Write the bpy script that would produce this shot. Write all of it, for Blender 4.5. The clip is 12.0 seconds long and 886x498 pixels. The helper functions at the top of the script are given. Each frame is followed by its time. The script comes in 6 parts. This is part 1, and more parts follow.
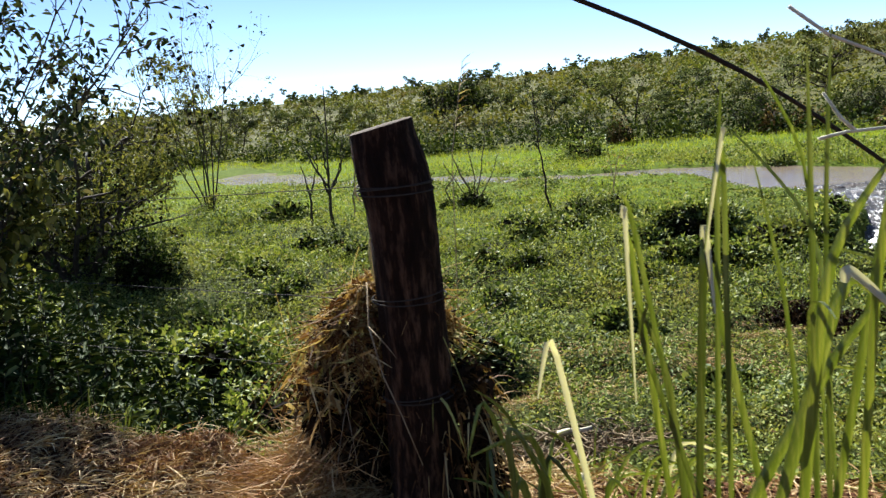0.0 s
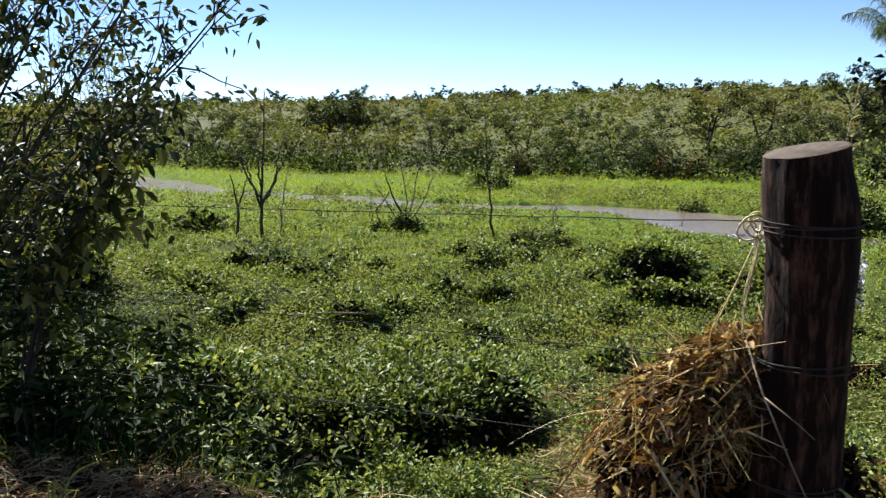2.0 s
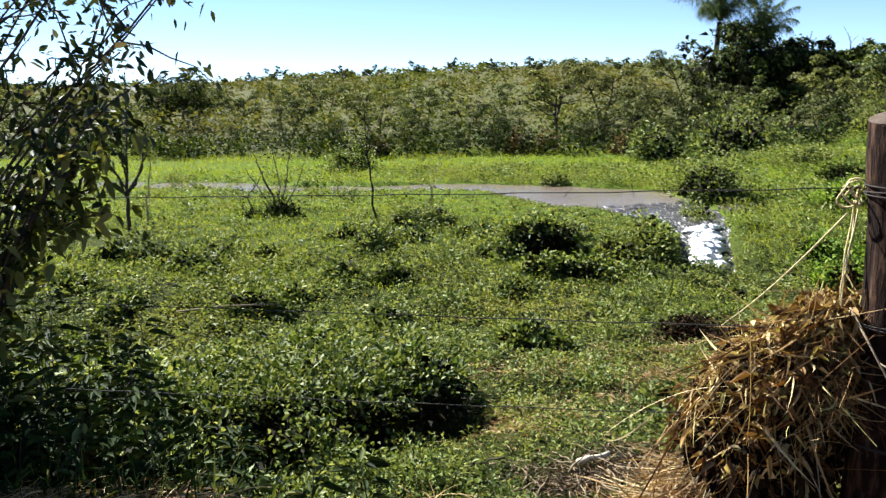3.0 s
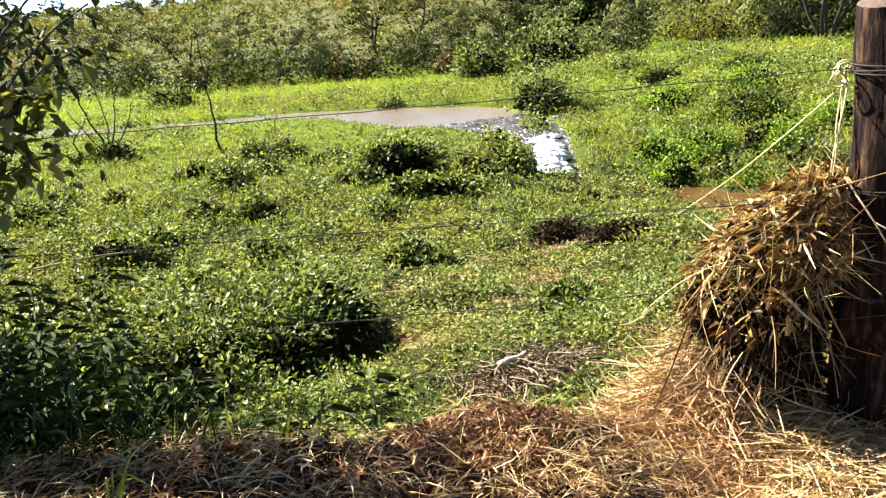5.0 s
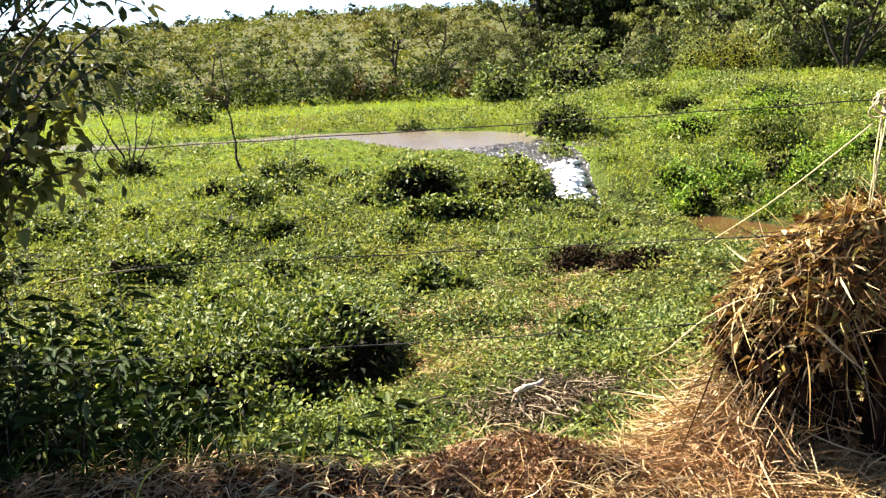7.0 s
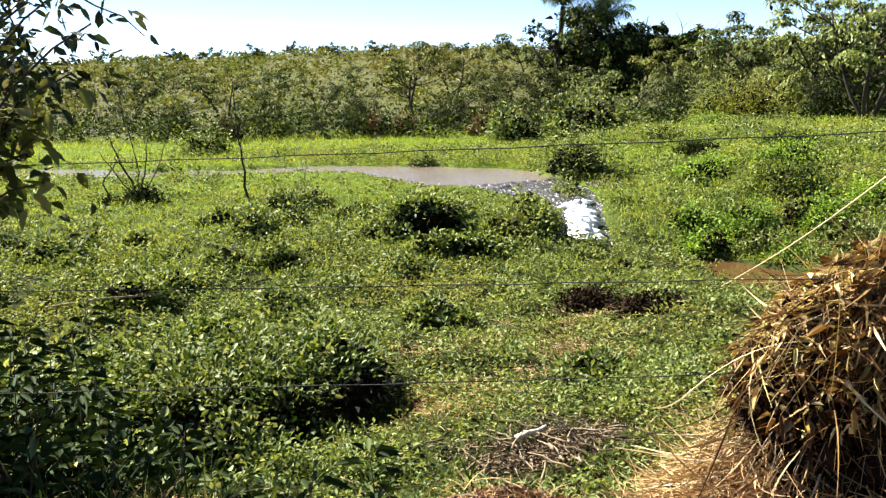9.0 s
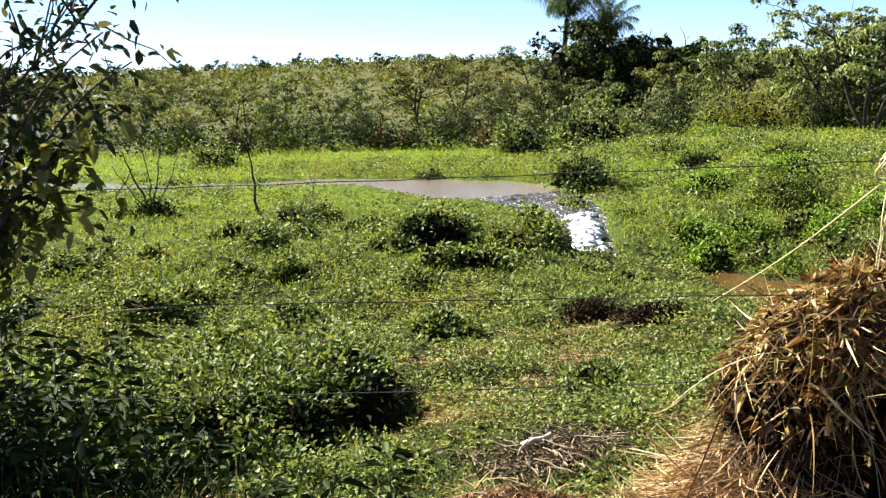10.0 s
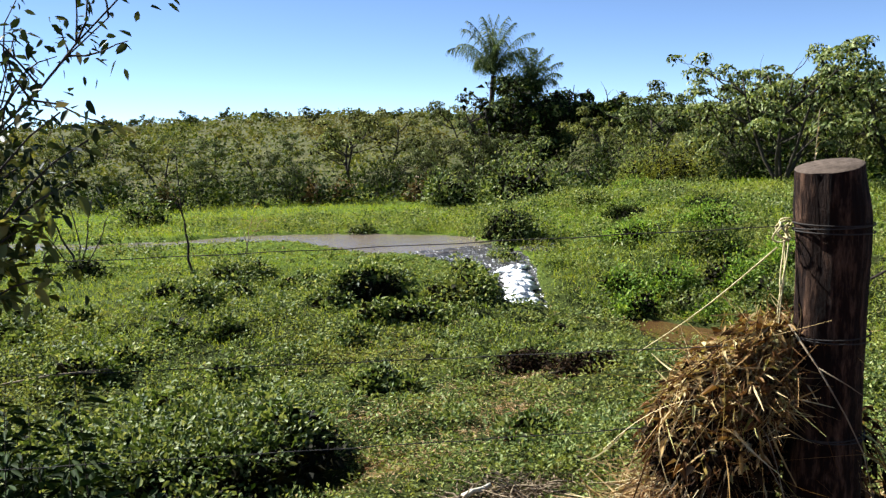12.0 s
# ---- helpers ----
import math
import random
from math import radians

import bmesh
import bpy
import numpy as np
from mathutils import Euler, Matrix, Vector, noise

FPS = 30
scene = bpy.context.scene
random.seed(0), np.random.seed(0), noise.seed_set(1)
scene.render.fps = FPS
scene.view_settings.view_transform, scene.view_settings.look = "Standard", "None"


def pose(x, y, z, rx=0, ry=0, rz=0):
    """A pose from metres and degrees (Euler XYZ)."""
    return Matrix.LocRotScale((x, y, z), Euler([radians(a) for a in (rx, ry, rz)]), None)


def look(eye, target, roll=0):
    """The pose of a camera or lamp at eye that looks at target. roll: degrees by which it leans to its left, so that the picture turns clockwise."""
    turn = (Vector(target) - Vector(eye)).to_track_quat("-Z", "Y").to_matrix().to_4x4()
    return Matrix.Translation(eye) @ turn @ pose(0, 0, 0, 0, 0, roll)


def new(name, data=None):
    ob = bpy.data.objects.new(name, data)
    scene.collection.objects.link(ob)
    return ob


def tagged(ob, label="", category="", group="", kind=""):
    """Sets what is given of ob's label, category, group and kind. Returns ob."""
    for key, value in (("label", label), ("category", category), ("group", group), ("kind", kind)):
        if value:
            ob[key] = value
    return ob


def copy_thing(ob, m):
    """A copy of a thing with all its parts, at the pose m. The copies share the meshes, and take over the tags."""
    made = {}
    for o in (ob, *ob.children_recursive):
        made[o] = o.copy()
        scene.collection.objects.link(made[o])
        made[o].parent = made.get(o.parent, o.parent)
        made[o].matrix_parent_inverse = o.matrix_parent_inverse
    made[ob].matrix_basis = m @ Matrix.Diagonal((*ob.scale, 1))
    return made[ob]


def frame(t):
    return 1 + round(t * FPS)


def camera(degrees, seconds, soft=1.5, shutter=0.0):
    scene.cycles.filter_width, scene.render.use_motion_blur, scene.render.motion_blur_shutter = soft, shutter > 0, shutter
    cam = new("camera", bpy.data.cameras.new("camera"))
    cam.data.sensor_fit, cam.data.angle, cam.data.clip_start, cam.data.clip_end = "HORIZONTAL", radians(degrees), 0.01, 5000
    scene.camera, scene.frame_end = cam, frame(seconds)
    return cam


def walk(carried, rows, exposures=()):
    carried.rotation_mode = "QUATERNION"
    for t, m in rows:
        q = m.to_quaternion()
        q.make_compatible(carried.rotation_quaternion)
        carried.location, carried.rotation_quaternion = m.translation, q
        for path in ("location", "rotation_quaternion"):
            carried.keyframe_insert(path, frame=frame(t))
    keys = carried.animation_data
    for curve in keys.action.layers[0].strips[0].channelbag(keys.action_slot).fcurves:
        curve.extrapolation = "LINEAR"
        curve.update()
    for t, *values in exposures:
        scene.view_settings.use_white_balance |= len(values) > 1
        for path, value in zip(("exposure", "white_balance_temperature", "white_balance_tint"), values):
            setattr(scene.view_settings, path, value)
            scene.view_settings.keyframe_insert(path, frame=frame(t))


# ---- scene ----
cam = camera(54.9, 12.0, soft=1.35, shutter=0.2)
PATH = [
    (0, (0.334, 0.15, 1.725), (0.157, 2.112, 1.38), -5.4),
    (0.5, (0.038, 0.257, 1.719), (-0.124, 2.227, 1.415), -4.4),
    (1, (-0.357, 0.384, 1.743), (-0.426, 2.358, 1.433), -2.7),
    (1.5, (-0.769, 0.542, 1.754), (-0.725, 2.516, 1.433), -1.0),
    (2, (-1.136, 0.737, 1.743), (-0.955, 2.705, 1.434), 0.1),
    (2.5, (-1.479, 0.968, 1.72), (-1.121, 2.91, 1.406), 0.0),
    (3, (-1.759, 1.035, 1.726), (-1.215, 2.927, 1.371), -0.9),
    (3.5, (-2.025, 1.138, 1.701), (-1.301, 2.953, 1.277), -2.3),
    (3.7, (-2.142, 1.177, 1.691), (-1.342, 2.953, 1.236), -2.8),
    (5.3, (-2.362, 1.23, 1.708), (-1.446, 2.925, 1.171), -3.6),
    (5.5, (-2.375, 1.228, 1.712), (-1.460, 2.925, 1.181), -3.6),
    (6, (-2.372, 1.234, 1.715), (-1.466, 2.940, 1.196), -3.5),
    (6.5, (-2.363, 1.257, 1.706), (-1.463, 2.971, 1.204), -3.1),
    (7, (-2.344, 1.291, 1.693), (-1.450, 3.014, 1.212), -2.5),
    (9, (-2.180, 1.465, 1.620), (-1.301, 3.218, 1.226), -0.8),
    (9.5, (-2.181, 1.439, 1.629), (-1.317, 3.201, 1.246), -0.9),
    (10, (-2.299, 1.276, 1.692), (-1.428, 3.038, 1.322), -1.0),
    (10.5, (-2.401, 1.178, 1.737), (-1.477, 2.919, 1.396), -0.8),
    (11, (-2.419, 1.159, 1.749), (-1.459, 2.887, 1.446), -0.9),
    (11.5, (-2.427, 1.125, 1.762), (-1.437, 2.841, 1.488), -1.2),
    (12, (-2.428, 1.115, 1.769), (-1.406, 2.816, 1.515), -1.4),
]
EXPOSURES = [(0, 1.84, 5950, 9), (0.5, 1.59, 5650, 9), (1, 1.39, 5600, 9), (1.5, 1.84, 6000, 9), (2, 1.76, 5800, 9), (2.5, 1.61, 5700, 9), (3, 1.97, 5900, 9), (3.7, 2.19, 6000, 10), (5.3, 2.74, 6450, 12), (6.5, 2.69, 6450, 12), (7, 2.59, 6450, 12), (9, 2.36, 6250, 10), (9.5, 2.19, 6100, 10), (10, 2.26, 6150, 10), (11, 1.86, 5800, 9), (12, 1.77, 5800, 9)]
walk(cam, [(t, look(eye, target, roll)) for t, eye, target, roll in PATH], EXPOSURES)
# ---- world, sun ----
SUN_AZ = math.radians(116)      # direction towards the sun in the plan, from +x
SUN_EL = math.radians(42)
sky = bpy.data.worlds.new("sky")
scene.world = sky
sky.use_nodes = True
nt = sky.node_tree
bg = nt.nodes["Background"]
tex = nt.nodes.new("ShaderNodeTexSky")
tex.sky_type = "NISHITA"
tex.sun_disc = False
tex.sun_elevation = SUN_EL
tex.sun_rotation = math.pi / 2 - SUN_AZ
tex.altitude = 1100
tex.air_density, tex.dust_density, tex.ozone_density = 0.47, 0.0, 0.4
nt.links.new(tex.outputs[0], bg.inputs[0])
bg.inputs[1].default_value = 0.052
sun = new("sun", bpy.data.lights.new("sun", "SUN"))
sun.data.energy, sun.data.angle, sun.data.color = 5.0, radians(0.6), (1.0, 0.94, 0.82)
sun.matrix_world = look(Vector((math.cos(SUN_AZ) * math.cos(SUN_EL), math.sin(SUN_AZ) * math.cos(SUN_EL), math.sin(SUN_EL))) * 60, (0, 0, 0))


# ---- materials ----
def mat_base(name):
    m = bpy.data.materials.new(name)
    m.use_nodes = True
    t = m.node_tree
    return m, t, t.nodes["Principled BSDF"], t.nodes["Material Output"]


def ramp_of(t, fac, stops):
    r = t.nodes.new("ShaderNodeValToRGB")
    e = r.color_ramp.elements
    while len(e) < len(stops):
        e.new(0.5)
    for k, (p, c) in zip(e, stops):
        k.position, k.color = p, (*c, 1)
    t.links.new(fac, r.inputs[0])
    return r.outputs[0]


def noise_of(t, scale, detail=4, rough=0.6, stretch=None):
    g = t.nodes.new("ShaderNodeNewGeometry")
    n = t.nodes.new("ShaderNodeTexNoise")
    n.inputs["Scale"].default_value, n.inputs["Detail"].default_value, n.inputs["Roughness"].default_value = scale, detail, rough
    if stretch:
        mp = t.nodes.new("ShaderNodeMapping")
        mp.inputs["Scale"].default_value = stretch
        t.links.new(g.outputs["Position"], mp.inputs[0])
        t.links.new(mp.outputs[0], n.inputs["Vector"])
    else:
        t.links.new(g.outputs["Position"], n.inputs["Vector"])
    return n.outputs["Fac"]


def mixed(t, fac, a, b, mode="MIX"):
    n = t.nodes.new("ShaderNodeMix")
    n.data_type, n.blend_type = "RGBA", mode
    for value, socket in ((fac, n.inputs[0]), (a, n.inputs[6]), (b, n.inputs[7])):
        if hasattr(value, "is_linked"):
            t.links.new(value, socket)
        else:
            socket.default_value = value if socket == n.inputs[0] else (*value, 1)
    return n.outputs[2]


DEPTH = 0.7      # how deep the plants' colours are


def leaf_mat(name, stops, glow=0.4, rough=0.55, patch=None, patch_scale=0.7, gloss=0.12, drift=0.7, vary=0.0, stretch=None):
    """Leaves: each its own tone, light passes through them; patch: a second tone in drifts."""
    m, t, p, out = mat_base(name)
    g = t.nodes.new("ShaderNodeNewGeometry")
    stops = [(p_, [v * DEPTH for v in c]) for p_, c in stops]
    patch = patch and [v * DEPTH for v in patch]
    col = ramp_of(t, g.outputs["Random Per Island"], stops)
    if patch:
        f = ramp_of(t, noise_of(t, patch_scale, 3, 0.6, stretch), [(0.45, (0, 0, 0)), (0.65, (1, 1, 1))])
        col = mixed(t, f, col, mixed(t, drift, col, patch))
    if vary:
        oi = t.nodes.new("ShaderNodeObjectInfo")
        tone = ramp_of(t, oi.outputs["Random"], [(0.0, [1 - vary] * 3), (0.5, (0.95, 0.95, 0.95)), (1.0, (1 + vary, 1 + vary * 0.8, 1.0))])
        col = mixed(t, 1.0, col, tone, "MULTIPLY")
    t.links.new(col, p.inputs["Base Color"])
    p.inputs["Roughness"].default_value = rough
    p.inputs["Specular IOR Level"].default_value = gloss
    tr = t.nodes.new("ShaderNodeBsdfTranslucent")
    warm = mixed(t, 1.0, col, (1.25, 1.15, 0.5), "MULTIPLY")
    t.links.new(warm, tr.inputs[0])
    mx = t.nodes.new("ShaderNodeMixShader")
    mx.inputs[0].default_value = glow
    t.links.new(p.outputs[0], mx.inputs[1])
    t.links.new(tr.outputs[0], mx.inputs[2])
    t.links.new(mx.outputs[0], out.inputs[0])
    return m


def bark_mat(name, stops, scale=12, stretch=(1, 1, 0.15), bump=0.5, rough=0.85):
    m, t, p, out = mat_base(name)
    n = noise_of(t, scale, 6, 0.7, stretch)
    col = ramp_of(t, n, stops)
    blot = noise_of(t, scale * 0.25, 3)
    col = mixed(t, ramp_of(t, blot, [(0.45, (0, 0, 0)), (0.7, (0.5, 0.5, 0.5))]), col, stops[0][1])
    t.links.new(col, p.inputs["Base Color"])
    p.inputs["Roughness"].default_value = rough
    p.inputs["Specular IOR Level"].default_value = 0.1
    b = t.nodes.new("ShaderNodeBump")
    b.inputs["Strength"].default_value, b.inputs["Distance"].default_value = bump, 0.02
    t.links.new(n, b.inputs["Height"])
    t.links.new(b.outputs[0], p.inputs["Normal"])
    return m


M_herb = leaf_mat("herb leaves", [(0.0, (0.035, 0.055, 0.01)), (0.35, (0.17, 0.232, 0.06)), (0.8, (0.33, 0.405, 0.128)), (0.95, (0.46, 0.51, 0.19)), (1.0, (0.36, 0.25, 0.11))], 0.28, 0.62, gloss=0.06, patch=(0.4, 0.37, 0.09), patch_scale=0.55, drift=0.4)
M_olive = leaf_mat("yellow olive leaves", [(0.0, (0.08, 0.1, 0.012)), (0.5, (0.24, 0.26, 0.03)), (1.0, (0.42, 0.4, 0.07))], 0.3, 0.5)
M_grass = leaf_mat("bright grass", [(0.0, (0.18, 0.27, 0.016)), (0.5, (0.32, 0.41, 0.028)), (1.0, (0.48, 0.5, 0.07))], 0.42, patch=(0.24, 0.38, 0.03), patch_scale=0.3)
M_bush = leaf_mat("bush leaves", [(0.0, (0.03, 0.06, 0.01)), (0.4, (0.14, 0.205, 0.048)), (0.8, (0.32, 0.375, 0.13)), (1.0, (0.52, 0.55, 0.27))], 0.28, 0.55, vary=0.2)
M_lush = leaf_mat("lush bank leaves", [(0.0, (0.05, 0.11, 0.012)), (0.4, (0.18, 0.32, 0.035)), (0.85, (0.34, 0.5, 0.08)), (1.0, (0.54, 0.62, 0.18))], 0.3, 0.6, vary=0.15)
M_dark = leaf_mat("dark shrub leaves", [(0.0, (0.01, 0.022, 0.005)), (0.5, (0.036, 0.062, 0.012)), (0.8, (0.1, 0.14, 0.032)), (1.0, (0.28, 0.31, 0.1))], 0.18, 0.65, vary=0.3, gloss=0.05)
M_glossy = leaf_mat("leathery shrub leaves", [(0.0, (0.012, 0.022, 0.006)), (0.6, (0.05, 0.075, 0.025)), (0.9, (0.1, 0.12, 0.05)), (1.0, (0.32, 0.28, 0.16))], 0.12, 0.55, gloss=0.1)
# near-black leaf colour that stands in for shade inside bushes and crowns
M_inner_shade = leaf_mat("shade-dark inner leaves", [(0.0, (0.009, 0.009, 0.004)), (1.0, (0.028, 0.025, 0.01))], 0.05, 0.7, gloss=0.05)
M_tree = leaf_mat("tree leaves", [(0.0, (0.025, 0.042, 0.008)), (0.4, (0.095, 0.138, 0.032)), (0.8, (0.27, 0.33, 0.1)), (1.0, (0.52, 0.55, 0.26))], 0.14, 0.6, patch=(0.22, 0.18, 0.07), patch_scale=0.1, drift=0.4, vary=0.35, gloss=0.05)
M_open = leaf_mat("pale open tree leaves", [(0.0, (0.05, 0.08, 0.015)), (0.45, (0.18, 0.24, 0.055)), (1.0, (0.48, 0.5, 0.22))], 0.25, 0.5)
M_dusk = leaf_mat("dull olive leaves", [(0.0, (0.03, 0.04, 0.008)), (0.5, (0.15, 0.17, 0.04)), (1.0, (0.32, 0.31, 0.11))], 0.3, 0.6, gloss=0.06)
M_rust = leaf_mat("rusty dry leaves", [(0.0, (0.06, 0.03, 0.012)), (0.5, (0.18, 0.11, 0.045)), (1.0, (0.36, 0.27, 0.11))], 0.15, 0.6)
M_scrub = leaf_mat("hillside scrub", [(0.0, (0.035, 0.06, 0.01)), (0.5, (0.13, 0.17, 0.03)), (1.0, (0.32, 0.32, 0.08))], 0.22, 0.65, gloss=0.04, patch=(0.21, 0.16, 0.06), patch_scale=0.05)
M_red = leaf_mat("reddish dry fern", [(0.0, (0.12, 0.05, 0.025)), (0.5, (0.3, 0.15, 0.08)), (1.0, (0.5, 0.3, 0.18))], 0.15, 0.7)
M_dust = leaf_mat("crumbled bark", [(0.0, (0.035, 0.02, 0.01)), (0.5, (0.14, 0.09, 0.055)), (1.0, (0.42, 0.33, 0.22))], 0.05, 0.8, gloss=0.05)
M_palm = leaf_mat("palm leaflets", [(0.0, (0.04, 0.075, 0.02)), (1.0, (0.17, 0.22, 0.08))], 0.3, 0.45)
M_cane = leaf_mat("tall grass blades", [(0.0, (0.02, 0.045, 0.006)), (0.5, (0.075, 0.12, 0.013)), (0.85, (0.19, 0.24, 0.035)), (1.0, (0.5, 0.5, 0.25))], 0.3, 0.32, patch=(0.3, 0.34, 0.1), patch_scale=110, gloss=0.5, drift=0.55, vary=0.6, stretch=(1, 1, 0.03))
# pale wood raised to near white, which paints the sun on the stalks
M_stalk = bark_mat("sunlit-white stalk wood", [(0.3, (0.4, 0.36, 0.27)), (0.7, (0.72, 0.68, 0.55))], 40, (1, 1, 0.3), 0.3)
# whitish blade colour that paints light shining on and through the blades
M_lit_blade = leaf_mat("white light-struck blades", [(0.0, (0.5, 0.48, 0.34)), (1.0, (0.85, 0.84, 0.72))], 0.3, 0.5)
M_hay = leaf_mat("dry grass", [(0.0, (0.035, 0.014, 0.006)), (0.3, (0.17, 0.082, 0.028)), (0.62, (0.48, 0.31, 0.11)), (0.9, (0.84, 0.68, 0.36)), (1.0, (0.4, 0.42, 0.08))], 0.18, 0.65, patch=(0.2, 0.085, 0.03), patch_scale=5, drift=0.55)
# rotten litter and creeper; in the heap its near-black paints the shade
M_rot_shade = leaf_mat("rotten leaves and heap shade", [(0.0, (0.008, 0.005, 0.003)), (0.7, (0.03, 0.016, 0.008)), (1.0, (0.12, 0.07, 0.032))], 0.05, 0.8, gloss=0.05)
M_litter = leaf_mat("red-brown dead leaves", [(0.0, (0.02, 0.009, 0.005)), (0.5, (0.1, 0.042, 0.02)), (0.9, (0.26, 0.14, 0.07)), (1.0, (0.5, 0.38, 0.22))], 0.08, 0.75, gloss=0.06)
M_weed = leaf_mat("dark weed leaves", [(0.0, (0.008, 0.018, 0.004)), (0.5, (0.03, 0.055, 0.012)), (0.82, (0.045, 0.066, 0.02)), (0.96, (0.12, 0.15, 0.05)), (1.0, (0.34, 0.36, 0.14))], 0.05, 0.65, gloss=0.04, vary=0.2)
M_straw = leaf_mat("straw litter", [(0.0, (0.24, 0.12, 0.05)), (0.4, (0.48, 0.31, 0.13)), (0.8, (0.72, 0.54, 0.27)), (1.0, (0.84, 0.7, 0.42))], 0.1, 0.65, patch=(0.4, 0.17, 0.08), patch_scale=2.2, drift=0.5)
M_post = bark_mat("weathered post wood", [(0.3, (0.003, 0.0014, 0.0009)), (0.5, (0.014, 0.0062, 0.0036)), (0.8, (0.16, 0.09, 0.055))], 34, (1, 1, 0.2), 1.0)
M_cut = bark_mat("sawn end grain", [(0.3, (0.04, 0.028, 0.02)), (0.7, (0.13, 0.098, 0.075))], 40, (1, 1, 1), 0.4)
M_bark = bark_mat("tree bark", [(0.3, (0.02, 0.016, 0.011)), (0.7, (0.08, 0.065, 0.05))], 14)
M_pale = bark_mat("pale dead stem", [(0.3, (0.13, 0.09, 0.055)), (0.7, (0.36, 0.29, 0.19))], 30, (1, 1, 0.2), 0.3)
M_darkbranch = bark_mat("dark branch bark", [(0.3, (0.012, 0.009, 0.008)), (0.7, (0.05, 0.035, 0.03))], 40, (1, 1, 1), 0.6)


def plain_mat(name, c, rough=0.5, metal=0.0):
    m, t, p, out = mat_base(name)
    col = ramp_of(t, noise_of(t, 40, 4), [(0.3, [v * 0.6 for v in c]), (0.7, c)])
    t.links.new(col, p.inputs["Base Color"])
    p.inputs["Roughness"].default_value, p.inputs["Metallic"].default_value = rough, metal
    p.inputs["Specular IOR Level"].default_value = 0.5 if rough < 0.7 else 0.08
    return m


M_wire = plain_mat("rusty galvanised wire", (0.045, 0.04, 0.036), 0.8, 0.0)
M_twine = plain_mat("yellow twine", (0.62, 0.53, 0.29), 0.85)
M_rock = plain_mat("wet dark stone", (0.045, 0.04, 0.036), 0.35)


def ground_mat():
    m, t, p, out = mat_base("earth and turf")
    g = t.nodes.new("ShaderNodeNewGeometry")
    xyz = t.nodes.new("ShaderNodeSeparateXYZ")
    t.links.new(g.outputs["Position"], xyz.inputs[0])
    fine = noise_of(t, 9, 8, 0.7)
    broad = noise_of(t, 0.8, 4)
    turf = ramp_of(t, fine, [(0.3, (0.012, 0.015, 0.004)), (0.55, (0.04, 0.05, 0.012)), (0.8, (0.09, 0.095, 0.03))])
    soil = ramp_of(t, noise_of(t, 16, 8, 0.75), [(0.3, (0.04, 0.016, 0.009)), (0.55, (0.12, 0.055, 0.03)), (0.8, (0.22, 0.12, 0.065))])
    mud = ramp_of(t, fine, [(0.3, (0.016, 0.011, 0.007)), (0.7, (0.06, 0.042, 0.027))])
    base = mixed(t, ramp_of(t, broad, [(0.55, (0, 0, 0)), (0.75, (0.4, 0.4, 0.4))]), turf, mud)
    # grassier away from the bank
    lush = ramp_of(t, fine, [(0.3, (0.03, 0.05, 0.006)), (0.55, (0.08, 0.115, 0.012)), (0.8, (0.14, 0.17, 0.025))])
    # the bank by the fence is trodden red earth
    a = t.nodes.new("ShaderNodeMath")
    a.operation = "MULTIPLY_ADD"
    a.inputs[1].default_value, a.inputs[2].default_value = 0.3, -3.35
    t.links.new(xyz.outputs[0], a.inputs[0])
    b = t.nodes.new("ShaderNodeMath")
    b.operation = "ADD"
    t.links.new(a.outputs[0], b.inputs[0])
    t.links.new(xyz.outputs[1], b.inputs[1])
    away = t.nodes.new("ShaderNodeMapRange")
    away.inputs[1].default_value, away.inputs[2].default_value, away.inputs[3].default_value, away.inputs[4].default_value = 8.5, 13.0, 0.0, 1.0
    t.links.new(b.outputs[0], away.inputs[0])
    base = mixed(t, away.outputs[0], base, lush)
    # dry earth and grey-green turf on the hill
    hill = t.nodes.new("ShaderNodeMapRange")
    hill.inputs[1].default_value, hill.inputs[2].default_value, hill.inputs[3].default_value, hill.inputs[4].default_value = 24.0, 30.0, 0.0, 1.0
    t.links.new(b.outputs[0], hill.inputs[0])
    dry = ramp_of(t, noise_of(t, 0.5, 6, 0.7), [(0.3, (0.03, 0.035, 0.012)), (0.55, (0.075, 0.075, 0.028)), (0.8, (0.14, 0.115, 0.05))])
    base = mixed(t, hill.outputs[0], base, dry)
    wob = t.nodes.new("ShaderNodeMath")
    wob.operation = "MULTIPLY_ADD"
    wob.inputs[1].default_value = 1.6
    t.links.new(noise_of(t, 2.0, 5), wob.inputs[0])
    t.links.new(b.outputs[0], wob.inputs[2])
    rng = t.nodes.new("ShaderNodeMapRange")
    rng.inputs[1].default_value, rng.inputs[2].default_value, rng.inputs[3].default_value, rng.inputs[4].default_value = 1.3, 1.9, 1.0, 0.0
    t.links.new(wob.outputs[0], rng.inputs[0])
    tread = ramp_of(t, noise_of(t, 0.7, 6, 0.65), [(0.5, (0, 0, 0)), (0.66, (0.8, 0.8, 0.8))])
    back = t.nodes.new("ShaderNodeMapRange")
    back.inputs[1].default_value, back.inputs[2].default_value, back.inputs[3].default_value, back.inputs[4].default_value = -2.6, -1.2, 1.0, 0.0
    t.links.new(b.outputs[0], back.inputs[0])
    soil = mixed(t, back.outputs[0], soil, mixed(t, tread, soil, turf))
    col = mixed(t, rng.outputs[0], base, soil)
    t.links.new(col, p.inputs["Base Color"])
    p.inputs["Roughness"].default_value = 0.95
    p.inputs["Specular IOR Level"].default_value = 0.05
    bp = t.nodes.new("ShaderNodeBump")
    bp.inputs["Strength"].default_value, bp.inputs["Distance"].default_value = 0.8, 0.06
